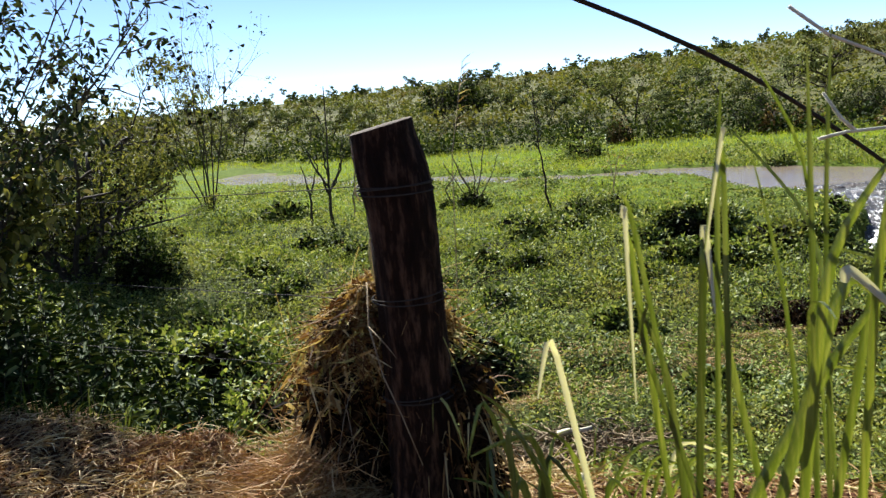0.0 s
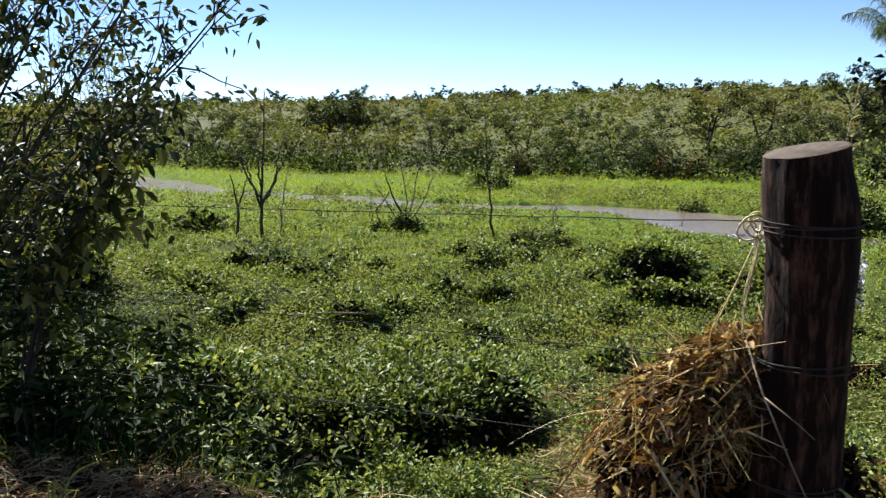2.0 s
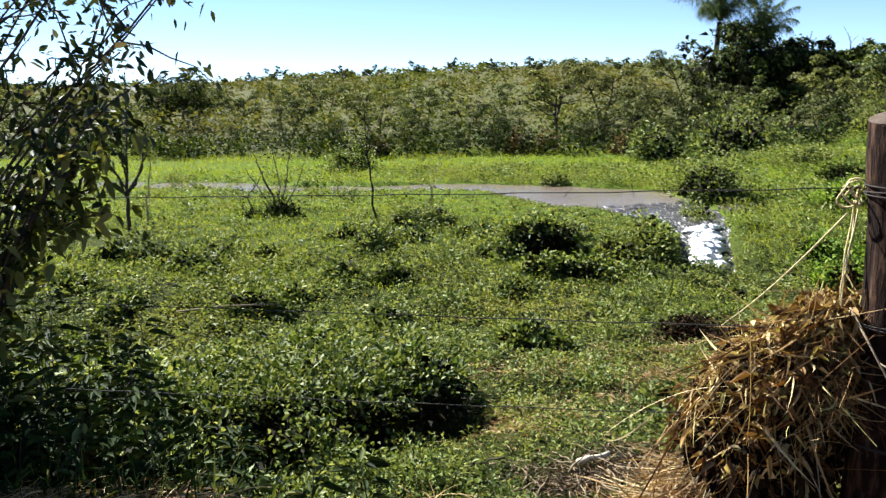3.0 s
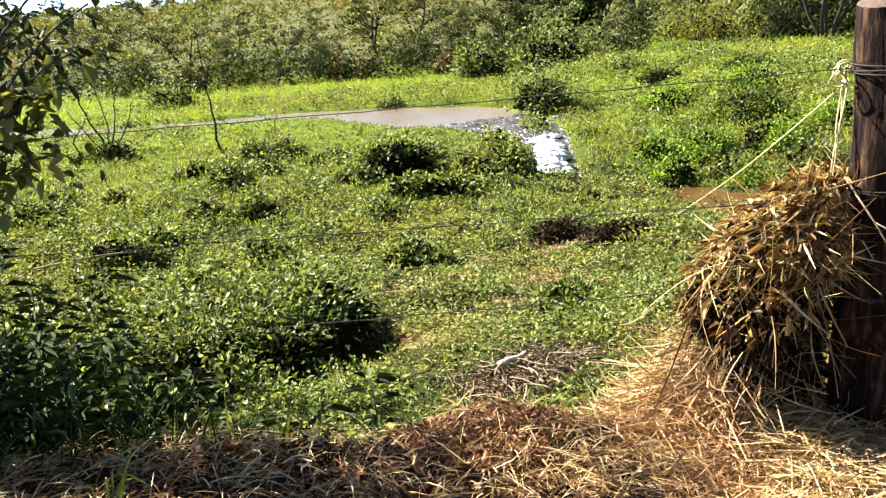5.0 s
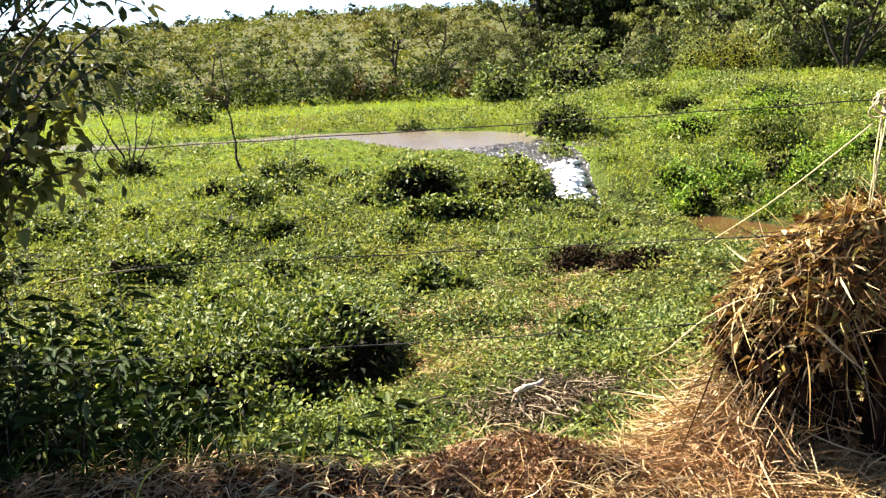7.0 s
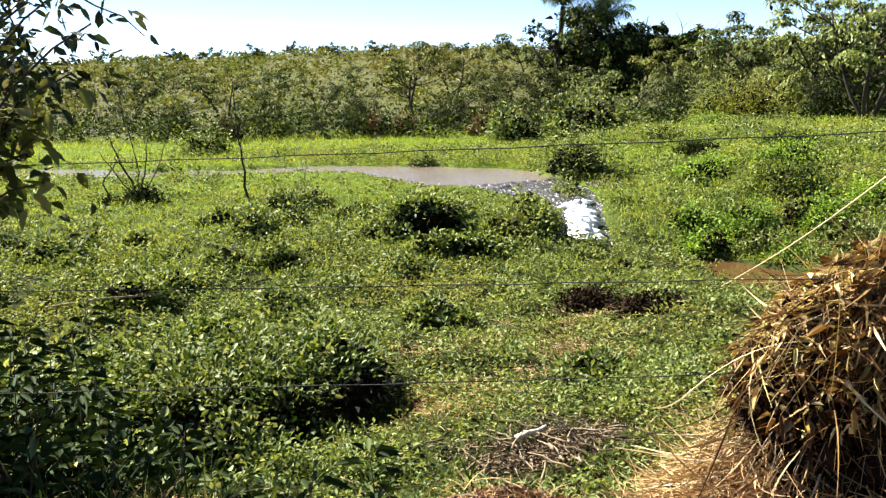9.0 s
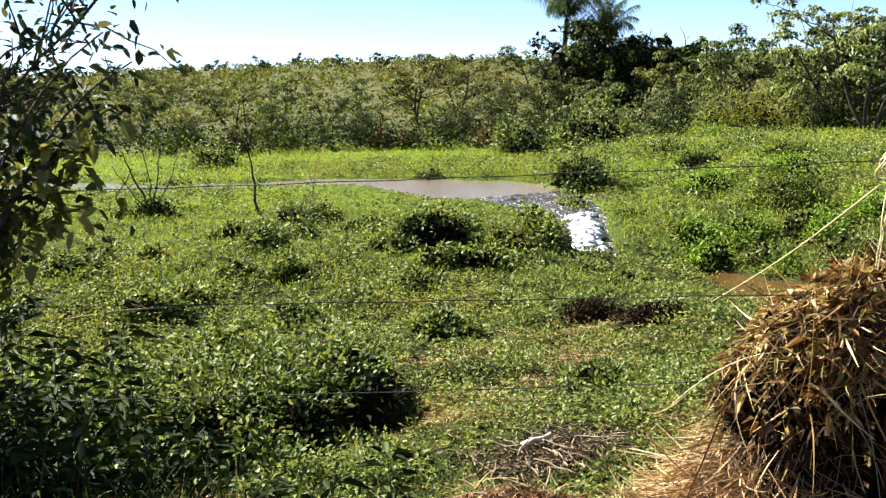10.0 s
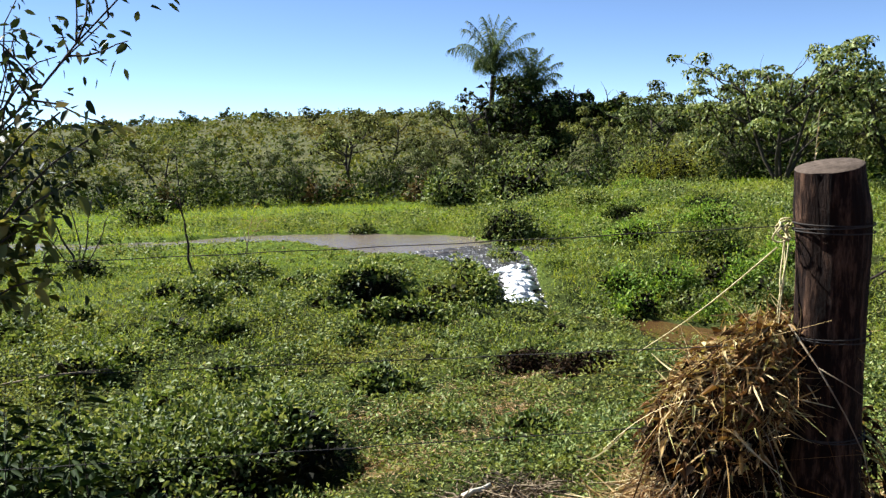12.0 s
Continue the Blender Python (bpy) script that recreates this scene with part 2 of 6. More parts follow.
    t.links.new(noise_of(t, 14, 8, 0.75), bp.inputs["Height"])
    t.links.new(bp.outputs[0], p.inputs["Normal"])
    return m


def water_mat(name, c, rough, ripple, scale, foam=0.0, stretch=(1, 1, 1)):
    m, t, p, out = mat_base(name)
    col = ramp_of(t, noise_of(t, 0.6, 3), [(0.3, [v * 0.8 for v in c]), (0.7, c)])
    if foam:
        f = ramp_of(t, noise_of(t, 9, 8, 0.8, stretch), [(0.58 - foam, (0, 0, 0)), (0.72 - foam, (1, 1, 1))])
        col = mixed(t, f, col, (0.86, 0.87, 0.88))
        r = t.nodes.new("ShaderNodeMix")
        r.data_type = "FLOAT"
        r.inputs[2].default_value, r.inputs[3].default_value = rough, 0.8
        t.links.new(f, r.inputs[0])
        t.links.new(r.outputs[0], p.inputs["Roughness"])
    else:
        p.inputs["Roughness"].default_value = rough
    t.links.new(col, p.inputs["Base Color"])
    p.inputs["IOR"].default_value = 1.33
    bp = t.nodes.new("ShaderNodeBump")
    bp.inputs["Strength"].default_value, bp.inputs["Distance"].default_value = ripple, 0.05
    t.links.new(noise_of(t, scale, 4, 0.6, stretch), bp.inputs["Height"])
    t.links.new(bp.outputs[0], p.inputs["Normal"])
    return m


M_ground = ground_mat()
M_lake = water_mat("silty lake water", (0.16, 0.125, 0.095), 0.15, 0.35, 3.0, 0, (1, 2.2, 1))
M_pond = water_mat("brown pool water", (0.075, 0.042, 0.016), 0.06, 0.12, 2.0)
M_rapid = water_mat("broken white water", (0.05, 0.047, 0.045), 0.2, 0.9, 9.0, 0.03, (2.0, 0.6, 1))
M_foam = water_mat("churned foam", (0.8, 0.8, 0.8), 0.3, 0.8, 12.0, 0.32)

# ---- mesh helpers ----
rs = np.random.RandomState(7)


def tri_mesh(name, verts, tris, material, smooth=False):
    me = bpy.data.meshes.new(name)
    verts, tris = np.asarray(verts, np.float32), np.asarray(tris, np.int32)
    me.vertices.add(len(verts))
    me.vertices.foreach_set("co", verts.ravel())
    me.loops.add(tris.size)
    me.loops.foreach_set("vertex_index", tris.ravel())
    me.polygons.add(len(tris))
    me.polygons.foreach_set("loop_start", np.arange(0, tris.size, 3, dtype=np.int32))
    if smooth:
        me.polygons.foreach_set("use_smooth", np.ones(len(tris), bool))
    me.update(calc_edges=True)
    me.validate()
    me.materials.append(material)
    return me


def unit(v):
    return v / np.maximum(np.linalg.norm(v, axis=-1, keepdims=True), 1e-9)


def leaves(P, D, size, ratio=0.45, fold=0.18, droop=0.15, up=None, oval=False):
    """One folded leaf at every point P, growing along D; oval: with a rounded outline."""
    n = len(P)
    D = unit(np.asarray(D, float))
    ref = unit(rs.normal(size=(n, 3)) * 0.6 + (np.array([0, 0, 1.0]) if up is None else up))
    S = unit(np.cross(D, ref) + 1e-6)
    N = np.cross(S, D)
    L = np.broadcast_to(np.asarray(size, float), (n,))[:, None]
    W = L * ratio
    if oval:
        sag = np.array([0, 0, 1.0]) * L * droop
        rows = [P, P + D * L * 0.28 - S * W * 0.46 + N * W * fold, P + D * L * 0.66 - S * W * 0.4 + N * W * fold * 0.7 - sag * 0.5, P + D * L - sag,
                P + D * L * 0.66 + S * W * 0.4 + N * W * fold * 0.7 - sag * 0.5, P + D * L * 0.28 + S * W * 0.46 + N * W * fold]
        b = np.arange(n)[:, None] * 6
        return np.stack(rows, 1).reshape(-1, 3), np.concatenate([b + q for q in ([0, 3, 2], [0, 2, 1], [0, 4, 3], [0, 5, 4])], 1).reshape(-1, 3)
    mid = P + D * L * 0.45
    V = np.stack([P, mid - S * W * 0.5 + N * W * fold, P + D * L - np.array([0, 0, 1.0]) * L * droop, mid + S * W * 0.5 + N * W * fold], 1).reshape(-1, 3)
    b = np.arange(n)[:, None] * 4
    T = np.concatenate([b + [0, 2, 1], b + [0, 3, 2]], 1).reshape(-1, 3)
    return V, T


def blades(P, D, length, width, bend, segs=3, bow=None, taper=1.0):
    """Curved strips (grass blades, straws): from P along D, sinking or bowing by bend."""
    n = len(P)
    D = unit(np.asarray(D, float))
    length, width, bend = [np.broadcast_to(np.asarray(v, float), (n,)) for v in (length, width, bend)]
    bow = np.array([0, 0, -1.0]) if bow is None else bow
    S = unit(np.cross(D, rs.normal(size=(n, 3))) + 1e-6)
    rows = []
    for k in range(segs + 1):
        u = k / segs
        C = P + D * (length * u)[:, None] + bow * (bend * length * u * u)[:, None]
        w = width * (1 - taper * u ** 2) * (0.75 + 0.25 * min(1, 4 * u)) * 0.5
        rows += [C - S * w[:, None], C + S * w[:, None]]
    V = np.stack(rows, 1).reshape(-1, 3)
    m = 2 * (segs + 1)
    b = np.arange(n)[:, None] * m
    T = []
    for k in range(segs):
        a = 2 * k
        T += [b + [a, a + 1, a + 3], b + [a, a + 3, a + 2]]
    return V, np.concatenate(T, 1).reshape(-1, 3)


def tube(path, r0, r1, sides=6, wob=0.0):
    """A tapered tube along a list of points, with closed ends."""
    path = np.asarray(path, float)
    n = len(path)
    d = unit(np.gradient(path, axis=0))
    ref = np.array([0.31, 0.95, 0.05]) if abs(d[0][2]) > 0.7 else np.array([0, 0, 1.0])
    a = unit(np.cross(d, ref))
    b = np.cross(d, a)
    rad = np.linspace(r0, r1, n)
    ang = np.linspace(0, 2 * np.pi, sides, endpoint=False)
    V = path[:, None] + (a[:, None] * np.cos(ang)[None, :, None] + b[:, None] * np.sin(ang)[None, :, None]) * rad[:, None, None] * (1 + wob * rs.normal(size=(n, sides, 1)))
    T = []
    for i in range(n - 1):
        for j in range(sides):
            k = (j + 1) % sides
            p, q, s, u = i * sides + j, i * sides + k, (i + 1) * sides + k, (i + 1) * sides + j
            T += [(p, q, s), (p, s, u)]
    V = np.concatenate([V.reshape(-1, 3), path[:1], path[-1:]])
    for j in range(sides):
        k = (j + 1) % sides
        T += [(n * sides, k, j), (n * sides + 1, (n - 1) * sides + j, (n - 1) * sides + k)]
    return V, np.array(T)


def join(parts):
    V, T, o = [], [], 0
    for v, t in parts:
        V.append(v)
        T.append(np.asarray(t) + o)
        o += len(v)
    return np.concatenate(V), np.concatenate(T)


def part(name, vt, material, parent, label="", smooth=False):
    ob = new(name, tri_mesh(name, *vt, material, smooth))
    ob.parent = parent
    if label:
        ob["label"] = label
    return ob


def thing(name, at, label, category, group="", turn=0.0, scale=1.0):
    ob = new(name)
    ob.empty_display_size = 0.1
    ob.matrix_basis = Matrix.Translation(at) @ Matrix.Rotation(turn, 4, "Z") @ Matrix.Scale(scale, 4)
    return tagged(ob, label, category, group)


def sm(a, b, v):
    u = np.clip((v - a) / (b - a), 0, 1)
    return u * u * (3 - 2 * u)


# ---- lie of the land ----
LAKE = np.array([(-9.6, 30.0, 0.8), (-7.3, 26.5, 1.1), (-5.2, 24.0, 0.45), (-3.0, 22.6, 0.42), (-1.3, 21.6, 0.6), (0.0, 20.3, 0.4), (1.7, 19.5, 0.42), (2.8, 19.35, 0.5),
                 (4.1, 18.8, 0.65), (5.2, 17.3, 1.2), (5.75, 16.1, 1.5), (6.0, 15.1, 1.25), (6.05, 14.45, 1.0)])
RAPID = np.array([(6.0, 14.7, 1.05), (5.95, 13.7, 0.85), (5.9, 12.9, 0.5), (5.5, 12.1, 0.38), (4.95, 11.15, 0.42)])
POND = np.array([(4.95, 11.15, 0.32), (5.25, 10.3, 0.16), (5.7, 9.3, 0.3), (5.6, 8.5, 0.58), (5.35, 7.9, 0.5)])
LAKE_Z, POND_Z = -0.28, -0.76


def edge_of(line, X, Y):
    """How far a place lies outside a winding band (negative: within)."""
    best = np.full(np.shape(X), 1e9)
    for (ax, ay, aw), (bx, by, bw) in zip(line[:-1], line[1:]):
        dx, dy = bx - ax, by - ay
        u = np.clip(((X - ax) * dx + (Y - ay) * dy) / (dx * dx + dy * dy), 0, 1)
        best = np.minimum(best, np.hypot(X - ax - u * dx, Y - ay - u * dy) - (aw + u * (bw - aw)))
    return best


def wave(X, Y, k, seed):
    """Smooth unevenness, about -1 to 1."""
    a = seed * 1.7
    return (np.sin(k * X * 1.1 + a + 1.3 * np.sin(k * Y * 0.7 + a)) + np.sin(k * Y * 1.3 - a * 2 + 1.1 * np.sin(k * X * 0.6 - a)) + np.sin(k * 0.8 * (X + Y) + a * 3)) / 3


def past_lip(X, Y):
    """How far a place lies beyond the uneven lip of the bank by the fence."""
    return Y - 3.35 + 0.3 * X - np.interp(X, [-4, -1.9, -1.4, -0.95, -0.72, -0.5, -0.2, 0.25, 1.5], [0.2, 0.12, -0.14, -0.14, -0.36, -0.24, 0.06, -0.04, 0.0])


def height(X, Y):
    X, Y = np.asarray(X, float), np.asarray(Y, float)
    s = past_lip(X, Y)
    field = -0.70 + 0.36 * sm(8.5, 12.0, Y - 0.1 * X) + 0.1 * sm(12, 15.5, Y)
    field = field + 0.05 * wave(X, Y, 1.6, 1) + 0.035 * wave(X, Y, 4.1, 2) + 0.03 * wave(X, Y, 9.3, 4)
    xs = np.interp(Y, [4, 6.6, 8.5, 9.3, 10.9, 12.5, 14.4, 17, 19, 21], [9, 7.4, 6.3, 6.1, 5.3, 6.1, 7.4, 7.8, 7, 7])
    right = sm(0.2, 3.5, X - xs) * (1 - sm(17, 20, Y))
    field = field + right * 0.62
    d = np.hypot(X, Y)
    az = np.degrees(np.arctan2(X, Y))
    slope = np.interp(az, [-180, -60, -25, 0, 20, 60, 120, 180], [0.004, 0.012, 0.016, 0.026, 0.038, 0.036, 0.01, 0.004])
    hill = slope * (np.clip(d - 26, 0, 230) ** 1.02) + 0.5 * sm(40, 120, d) * wave(X, Y, 0.035, 6) * np.clip(slope * 30, 0, 1)
    h = field + hill * sm(0, 1, (Y > -1e6) * 1.0)
    for px, py, rx, ry in ((2.98, 8.38, 0.3, 0.16), (2.98, 8.38, 0.26, 0.13), (3.35, 7.9, 0.28, 0.14), (3.35, 7.9, 0.25, 0.12), (1.54, 8.43, 0.4, 0.14), (1.55, 6.65, 0.3, 0.12), (2.3, 8.2, 0.3, 0.1), (-0.3, 6.9, 0.6, 0.3), (2.7, 11.4, 0.6, 0.25), (2.7, 11.4, 0.5, 0.2)):
        h = h - 0.09 * np.exp(-((X - px) / rx) ** 2 - ((Y - py) / ry) ** 2)
    for px, w_, y0, y1, deep in ((2.72, 0.42, 10.85, 11.45, 0.22), (-0.3, 0.5, 6.45, 6.95, 0.22)):
        h = h - deep * np.exp(-((X - px) / w_) ** 4) * sm(y0, y0 + 0.3, Y) * (1 - sm(y1 - 0.05, y1 + 0.12, Y))
    top = 0.36 + 0.03 * wave(X, Y, 3.0, 3)
    bank = 1 - sm(-0.22, 1.15, s)
    h = h * (1 - bank) + top * bank
    h = h + 0.06 * np.exp(-((X + 0.42) ** 2 + (Y - 3.2) ** 2) / 0.12) + 0.05 * np.exp(-((X + 0.98) ** 2 + (Y - 3.5) ** 2) / 0.03)
    lake, rapid, pond = edge_of(LAKE, X, Y), edge_of(RAPID, X, Y), edge_of(POND, X, Y)
    h = np.where(lake < 1.2, np.minimum(h, LAKE_Z - 0.35 + 0.42 * sm(-0.5, 0.12, lake) + np.maximum(lake, 0) * 2), h)
    bed = np.interp(Y, [11.0, 11.8, 12.7, 13.7, 14.7], [-1.0, -0.85, -0.68, -0.56, -0.55])
    h = np.where((rapid < 0.8) & (lake > -0.2), np.minimum(h, bed + 0.35 * sm(-0.3, 0.15, rapid) + np.maximum(rapid, 0) * 2), h)
    h = np.where(pond < 0.8, np.minimum(h, POND_Z - 0.3 + 0.36 * sm(-0.3, 0.08, pond) + np.maximum(pond, 0) * 2), h)
    return h


def zat(x, y):
    return float(height(np.array([x]), np.array([y]))[0])


def axis_steps(lo, hi, fine, far):
    a = list(np.arange(lo, hi + 1e-6, fine))
    step = fine
    while a[-1] < far:
        step *= 1.16
        a.append(a[-1] + step)
    step = fine
    while a[0] > -far:
        step *= 1.16
        a.insert(0, a[0] - step)
    return np.array(a)


gx, gy = axis_steps(-5, 9.5, 0.12, 1600), axis_steps(1.0, 17, 0.12, 1600)
GX, GY = np.meshgrid(gx, gy)
GZ = height(GX, GY)
nx, ny = len(gx), len(gy)
idx = (np.arange(ny - 1)[:, None] * nx + np.arange(nx - 1)[None]).ravel()
ground_tris = np.concatenate([np.stack([idx, idx + 1, idx + nx + 1], 1), np.stack([idx, idx + nx + 1, idx + nx], 1)])
ground = new("ground", tri_mesh("ground", np.stack([GX, GY, GZ], -1).reshape(-1, 3), ground_tris, M_ground, True))
tagged(ground, "uneven green pasture with a trodden red earth bank", "ground", kind="structure")


def band_mesh(line, z, across=9, step=0.25, ripple=0.0, wide=1.12):
    """A winding water surface along a line of x, y, half width; z: a level or levels along it."""
    seg = np.hypot(*np.diff(line[:, :2], axis=0).T)
    L = np.concatenate([[0], np.cumsum(seg)])
    u = np.linspace(0, L[-1], max(3, int(L[-1] / step)))
    c = np.stack([np.interp(u, L, line[:, k]) for k in range(3)], 1)
    for _ in range(3):
        c[1:-1] = (c[:-2] + 2 * c[1:-1] + c[2:]) / 4
    d = unit(np.gradient(c[:, :2], axis=0))
    nrm = np.stack([-d[:, 1], d[:, 0]], 1)
    v = np.linspace(-1, 1, across)
    XY = c[:, None, :2] + nrm[:, None] * (v[None, :, None] * (c[:, 2] * wide + 0.1)[:, None, None])
    Z = np.interp(u, np.linspace(0, L[-1], len(np.atleast_1d(z))), np.atleast_1d(z))[:, None] + ripple * rs.normal(size=(len(u), across)) * (1 - 0.5 * np.abs(v))
    V = np.concatenate([XY, Z[..., None]], 2).reshape(-1, 3)
    i = (np.arange(len(u) - 1)[:, None] * across + np.arange(across - 1)[None]).ravel()
    return V, np.concatenate([np.stack([i, i + 1, i + across + 1], 1), np.stack([i, i + across + 1, i + across], 1)])


tagged(new("lake_water", tri_mesh("lake_water", *band_mesh(LAKE, LAKE_Z), M_lake, True)), "shallow silty grey-brown pond with a calm surface", "water", kind="structure")
tagged(new("rapid_water", tri_mesh("rapid_water", *band_mesh(RAPID, [-0.27, -0.33, -0.40, -0.56, -0.77], 15, 0.07, 0.022, 1.0), M_rapid, True)), "white water tumbling over a low stony step", "water", kind="structure")
tagged(new("pool_water", tri_mesh("pool_water", *band_mesh(POND, POND_Z), M_pond, True)), "still brown muddy pool below the cascade", "water", kind="structure")
side = np.array([(7.55, 14.0, 0.3), (7.1, 13.6, 0.28), (6.6, 13.2, 0.26), (6.1, 12.7, 0.25)])
tagged(new("side_cascade", tri_mesh("side_cascade", *band_mesh(side, [-0.24, -0.3, -0.4, -0.5], 9, 0.07, 0.02, 1.0), M_rapid, True)), "thin white side arm of the cascade", "water", kind="structure")


def lump(radius, rough, seed, flat=1.0):
    bm = bmesh.new()
    bmesh.ops.create_icosphere(bm, subdivisions=2, radius=1)
    V = np.array([v.co[:] for v in bm.verts])
    T = np.array([[v.index for v in f.verts] for f in bm.faces])
    bm.free()
    r = 1 + rough * (wave(V[:, 0] * 3, V[:, 1] * 3 + V[:, 2] * 2.3, 1.3, seed) + 0.5 * wave(V[:, 0] * 7, V[:, 2] * 7 + V[:, 1] * 5, 1.3, seed + 1))
    V = V * r[:, None] * radius
    V[:, 2] *= flat
    return V, T


foam_parts = []
for k in range(130):
    u = (k / 129) ** 0.7
    x, y = np.interp(u, [0, 0.5, 1], [6.05, 5.5, 4.9]) + rs.uniform(-0.18, 0.18), np.interp(u, [0, 0.5, 1], [13.0, 12.0, 11.1]) + rs.uniform(-0.12, 0.12)
    v, t_ = lump(rs.uniform(0.06, 0.15) * (0.6 + 0.4 * u), 0.6, k, 0.5)
    foam_parts.append((v + np.array([x, y, np.interp(u, [0, 0.5, 1], [-0.4, -0.5, -0.74]) + rs.uniform(-0.04, 0.04)]), t_))
tagged(new("foam", tri_mesh("foam", *join(foam_parts), M_foam, True)), "heap of white foam where the cascade lands", "foam", kind="stuff")

for k, (x, y, r) in enumerate([(5.5, 13.5, 0.16), (6.2, 14.1, 0.2), (5.7, 13.0, 0.13), (5.2, 14.2, 0.16), (6.7, 14.5, 0.18), (5.3, 12.6, 0.12)]):
    st = new("stone", tri_mesh("stone", *lump(r, 0.35, 20 + k, 0.7), M_rock, True))
    st.location = (x, y, np.interp(y, [11.3, 14.7], [-0.75, -0.36]))
    tagged(st, "dark wet stone lying in the white water", "stone", "stones in the cascade")

# ---- fence ----
POST = np.array([-0.03, 2.755])


def post_axis(z):
    u = (z - 0.3) / 1.37
    return np.array([POST[0] - 0.03 * sm(0.8, 1.0, u) + 0.01 * math.sin(3 * u), POST[1] + 0.008 * math.sin(5 * u)])


def fence_post():
    ob = thing("fence_post", (POST[0], POST[1], 0.3), "thick round weathered wooden post with a slanted sawn top", "post")
    sides, rows, V, T = 28, 44, [], []
    for i in range(rows):
        z = 0.12 + (1.66 - 0.12) * i / (rows - 1)
        c = post_axis(z)
        u = i / (rows - 1)
        r = 0.112 + 0.006 * math.sin(7 * u) - 0.016 * sm(0.9, 1.0, u) + 0.01 * sm(0.25, 0.0, u)
        for j in range(sides):
            a = 2 * math.pi * j / sides
            crack = -0.012 * max(0, math.cos(a * 1 - 3.6 + 0.2 * math.sin(9 * u))) ** 60 * sm(0.15, 0.3, u)
            rr = r * (1 + 0.02 * math.sin(3 * a + 2 * u) + 0.012 * math.sin(7 * a - 5 * u) + rs.normal() * 0.006) + crack
            x, y = math.cos(a) * rr, math.sin(a) * rr
            dz = (0.2 * x + 0.03 * y) * sm(0.6, 1.0, u)
            V.append((c[0] + x - POST[0], c[1] + y - POST[1], z - 0.3 + dz))
    for i in range(rows - 1):
        for j in range(sides):
            k = (j + 1) % sides
            p, q, s, u = i * sides + j, i * sides + k, (i + 1) * sides + k, (i + 1) * sides + j
            T += [(p, q, s), (p, s, u)]
    V = np.array(V)
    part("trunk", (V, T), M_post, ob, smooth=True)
    ring = V[-sides:]
    mid = ring.mean(0)
    inner = mid + (ring - mid) * 0.93 + np.array([0, 0, 0.004])
    TV = np.concatenate([ring + np.array([0, 0, 0.0005]), inner, [mid + np.array([0, 0, 0.006])]])
    TT = []
    for j in range(sides):
        k = (j + 1) % sides
        TT += [(j, k, sides + k), (j, sides + k, sides + j), (sides + j, sides + k, 2 * sides)]
    part("sawn_top", (TV, TT), M_cut, ob, "grey-brown sawn end grain")
    for z, turns in ((1.47, 3), (1.13, 2), (0.81, 2)):
        a = np.linspace(0, 2 * np.pi * turns, 26 * turns)
        c = post_axis(z)
        path = np.stack([c[0] - POST[0] + np.cos(a) * 0.118, c[1] - POST[1] + np.sin(a) * 0.118, z - 0.3 + 0.012 * a / (2 * np.pi) - 0.015 + 0.008 * np.sin(a * 0.5 + z)], 1)
        part("wire_wrap", tube(path, 0.0024, 0.0024, 5), M_wire, ob, "dull wire wound round the post")


fence_post()
FAR_END = np.array([-4.1, 6.1])
for k, (z, z2) in enumerate(((1.475, 1.28), (1.1, 0.83), (0.85, 0.38))):
    start, end = np.array([-0.12, 2.83, z]), np.array([FAR_END[0], FAR_END[1], z2])
    u = np.linspace(0, 1, 40)[:, None]
    path = start + (end - start) * u - np.array([0, 0, 1.0]) * 0.012 * 4 * u * (1 - u)
    strand = path + np.stack([np.zeros(40), np.zeros(40), 0.002 * np.sin(np.arange(40) * 2.1)], 1)
    w_ob = thing("fence_wire", tuple(start), "thin sagging strand of dull barbed wire", "wire", "wire strands of the fence")
    part("strand", tube(strand - start, 0.0017, 0.0017, 5), M_wire, w_ob, smooth=True)
    for q in np.linspace(0.04, 0.96, 26):
        p = start + (end - start) * q - np.array([0, 0, 1.0]) * 0.012 * 4 * q * (1 - q) - start
        d = rs.normal(size=3) * 0.011
        part("barb", tube([p - d, p, p + d], 0.0012, 0.0008, 4), M_wire, w_ob)
stake = thing("fence_stake", (FAR_END[0], FAR_END[1], zat(*FAR_END)), "slim grey stake hidden in the shrubs at the wire's end", "post")
part("trunk", tube([(0, 0, -0.2), (0.01, 0, 0.6), (0.0, 0.02, 1.35)], 0.05, 0.04, 10, 0.03), M_post, stake, smooth=True)


def twine():
    ob = thing("twine_knot", (-0.12, 2.85, 1.47), "frayed yellow twine knotted on the wire beside the post", "twine")
    a = np.linspace(0, 2 * np.pi, 22)
    for k in range(4):
        r = rs.uniform(0.018, 0.03)
        path = np.stack([r * np.cos(a) + rs.normal() * 0.008 - 0.01, 0.012 * np.sin(2 * a + k), r * 1.2 * np.sin(a) + rs.normal() * 0.012], 1)
        part("loop", tube(path, 0.0028, 0.0028, 5), M_twine, ob, smooth=True)
    for k in range(3):
        n = np.linspace(0, 1, 12)
        path = np.stack([-0.005 - 0.02 * n + 0.01 * np.sin(6 * n + k), 0.01 * np.sin(5 * n + 2 * k), -0.03 - (0.22 + 0.1 * k) * n], 1)
        part("hanging_end", tube(path, 0.0026, 0.0018, 5), M_twine, ob, smooth=True)
    n = np.linspace(0, 1, 16)
    path = np.stack([0.01 + 0.19 * n, 0.04 + 0.82 * n, -0.07 - 0.54 * n - 0.02 * np.sin(np.pi * n)], 1)
    part("taut_end", tube(path, 0.0029, 0.0022, 5), M_twine, ob, smooth=True)


twine()


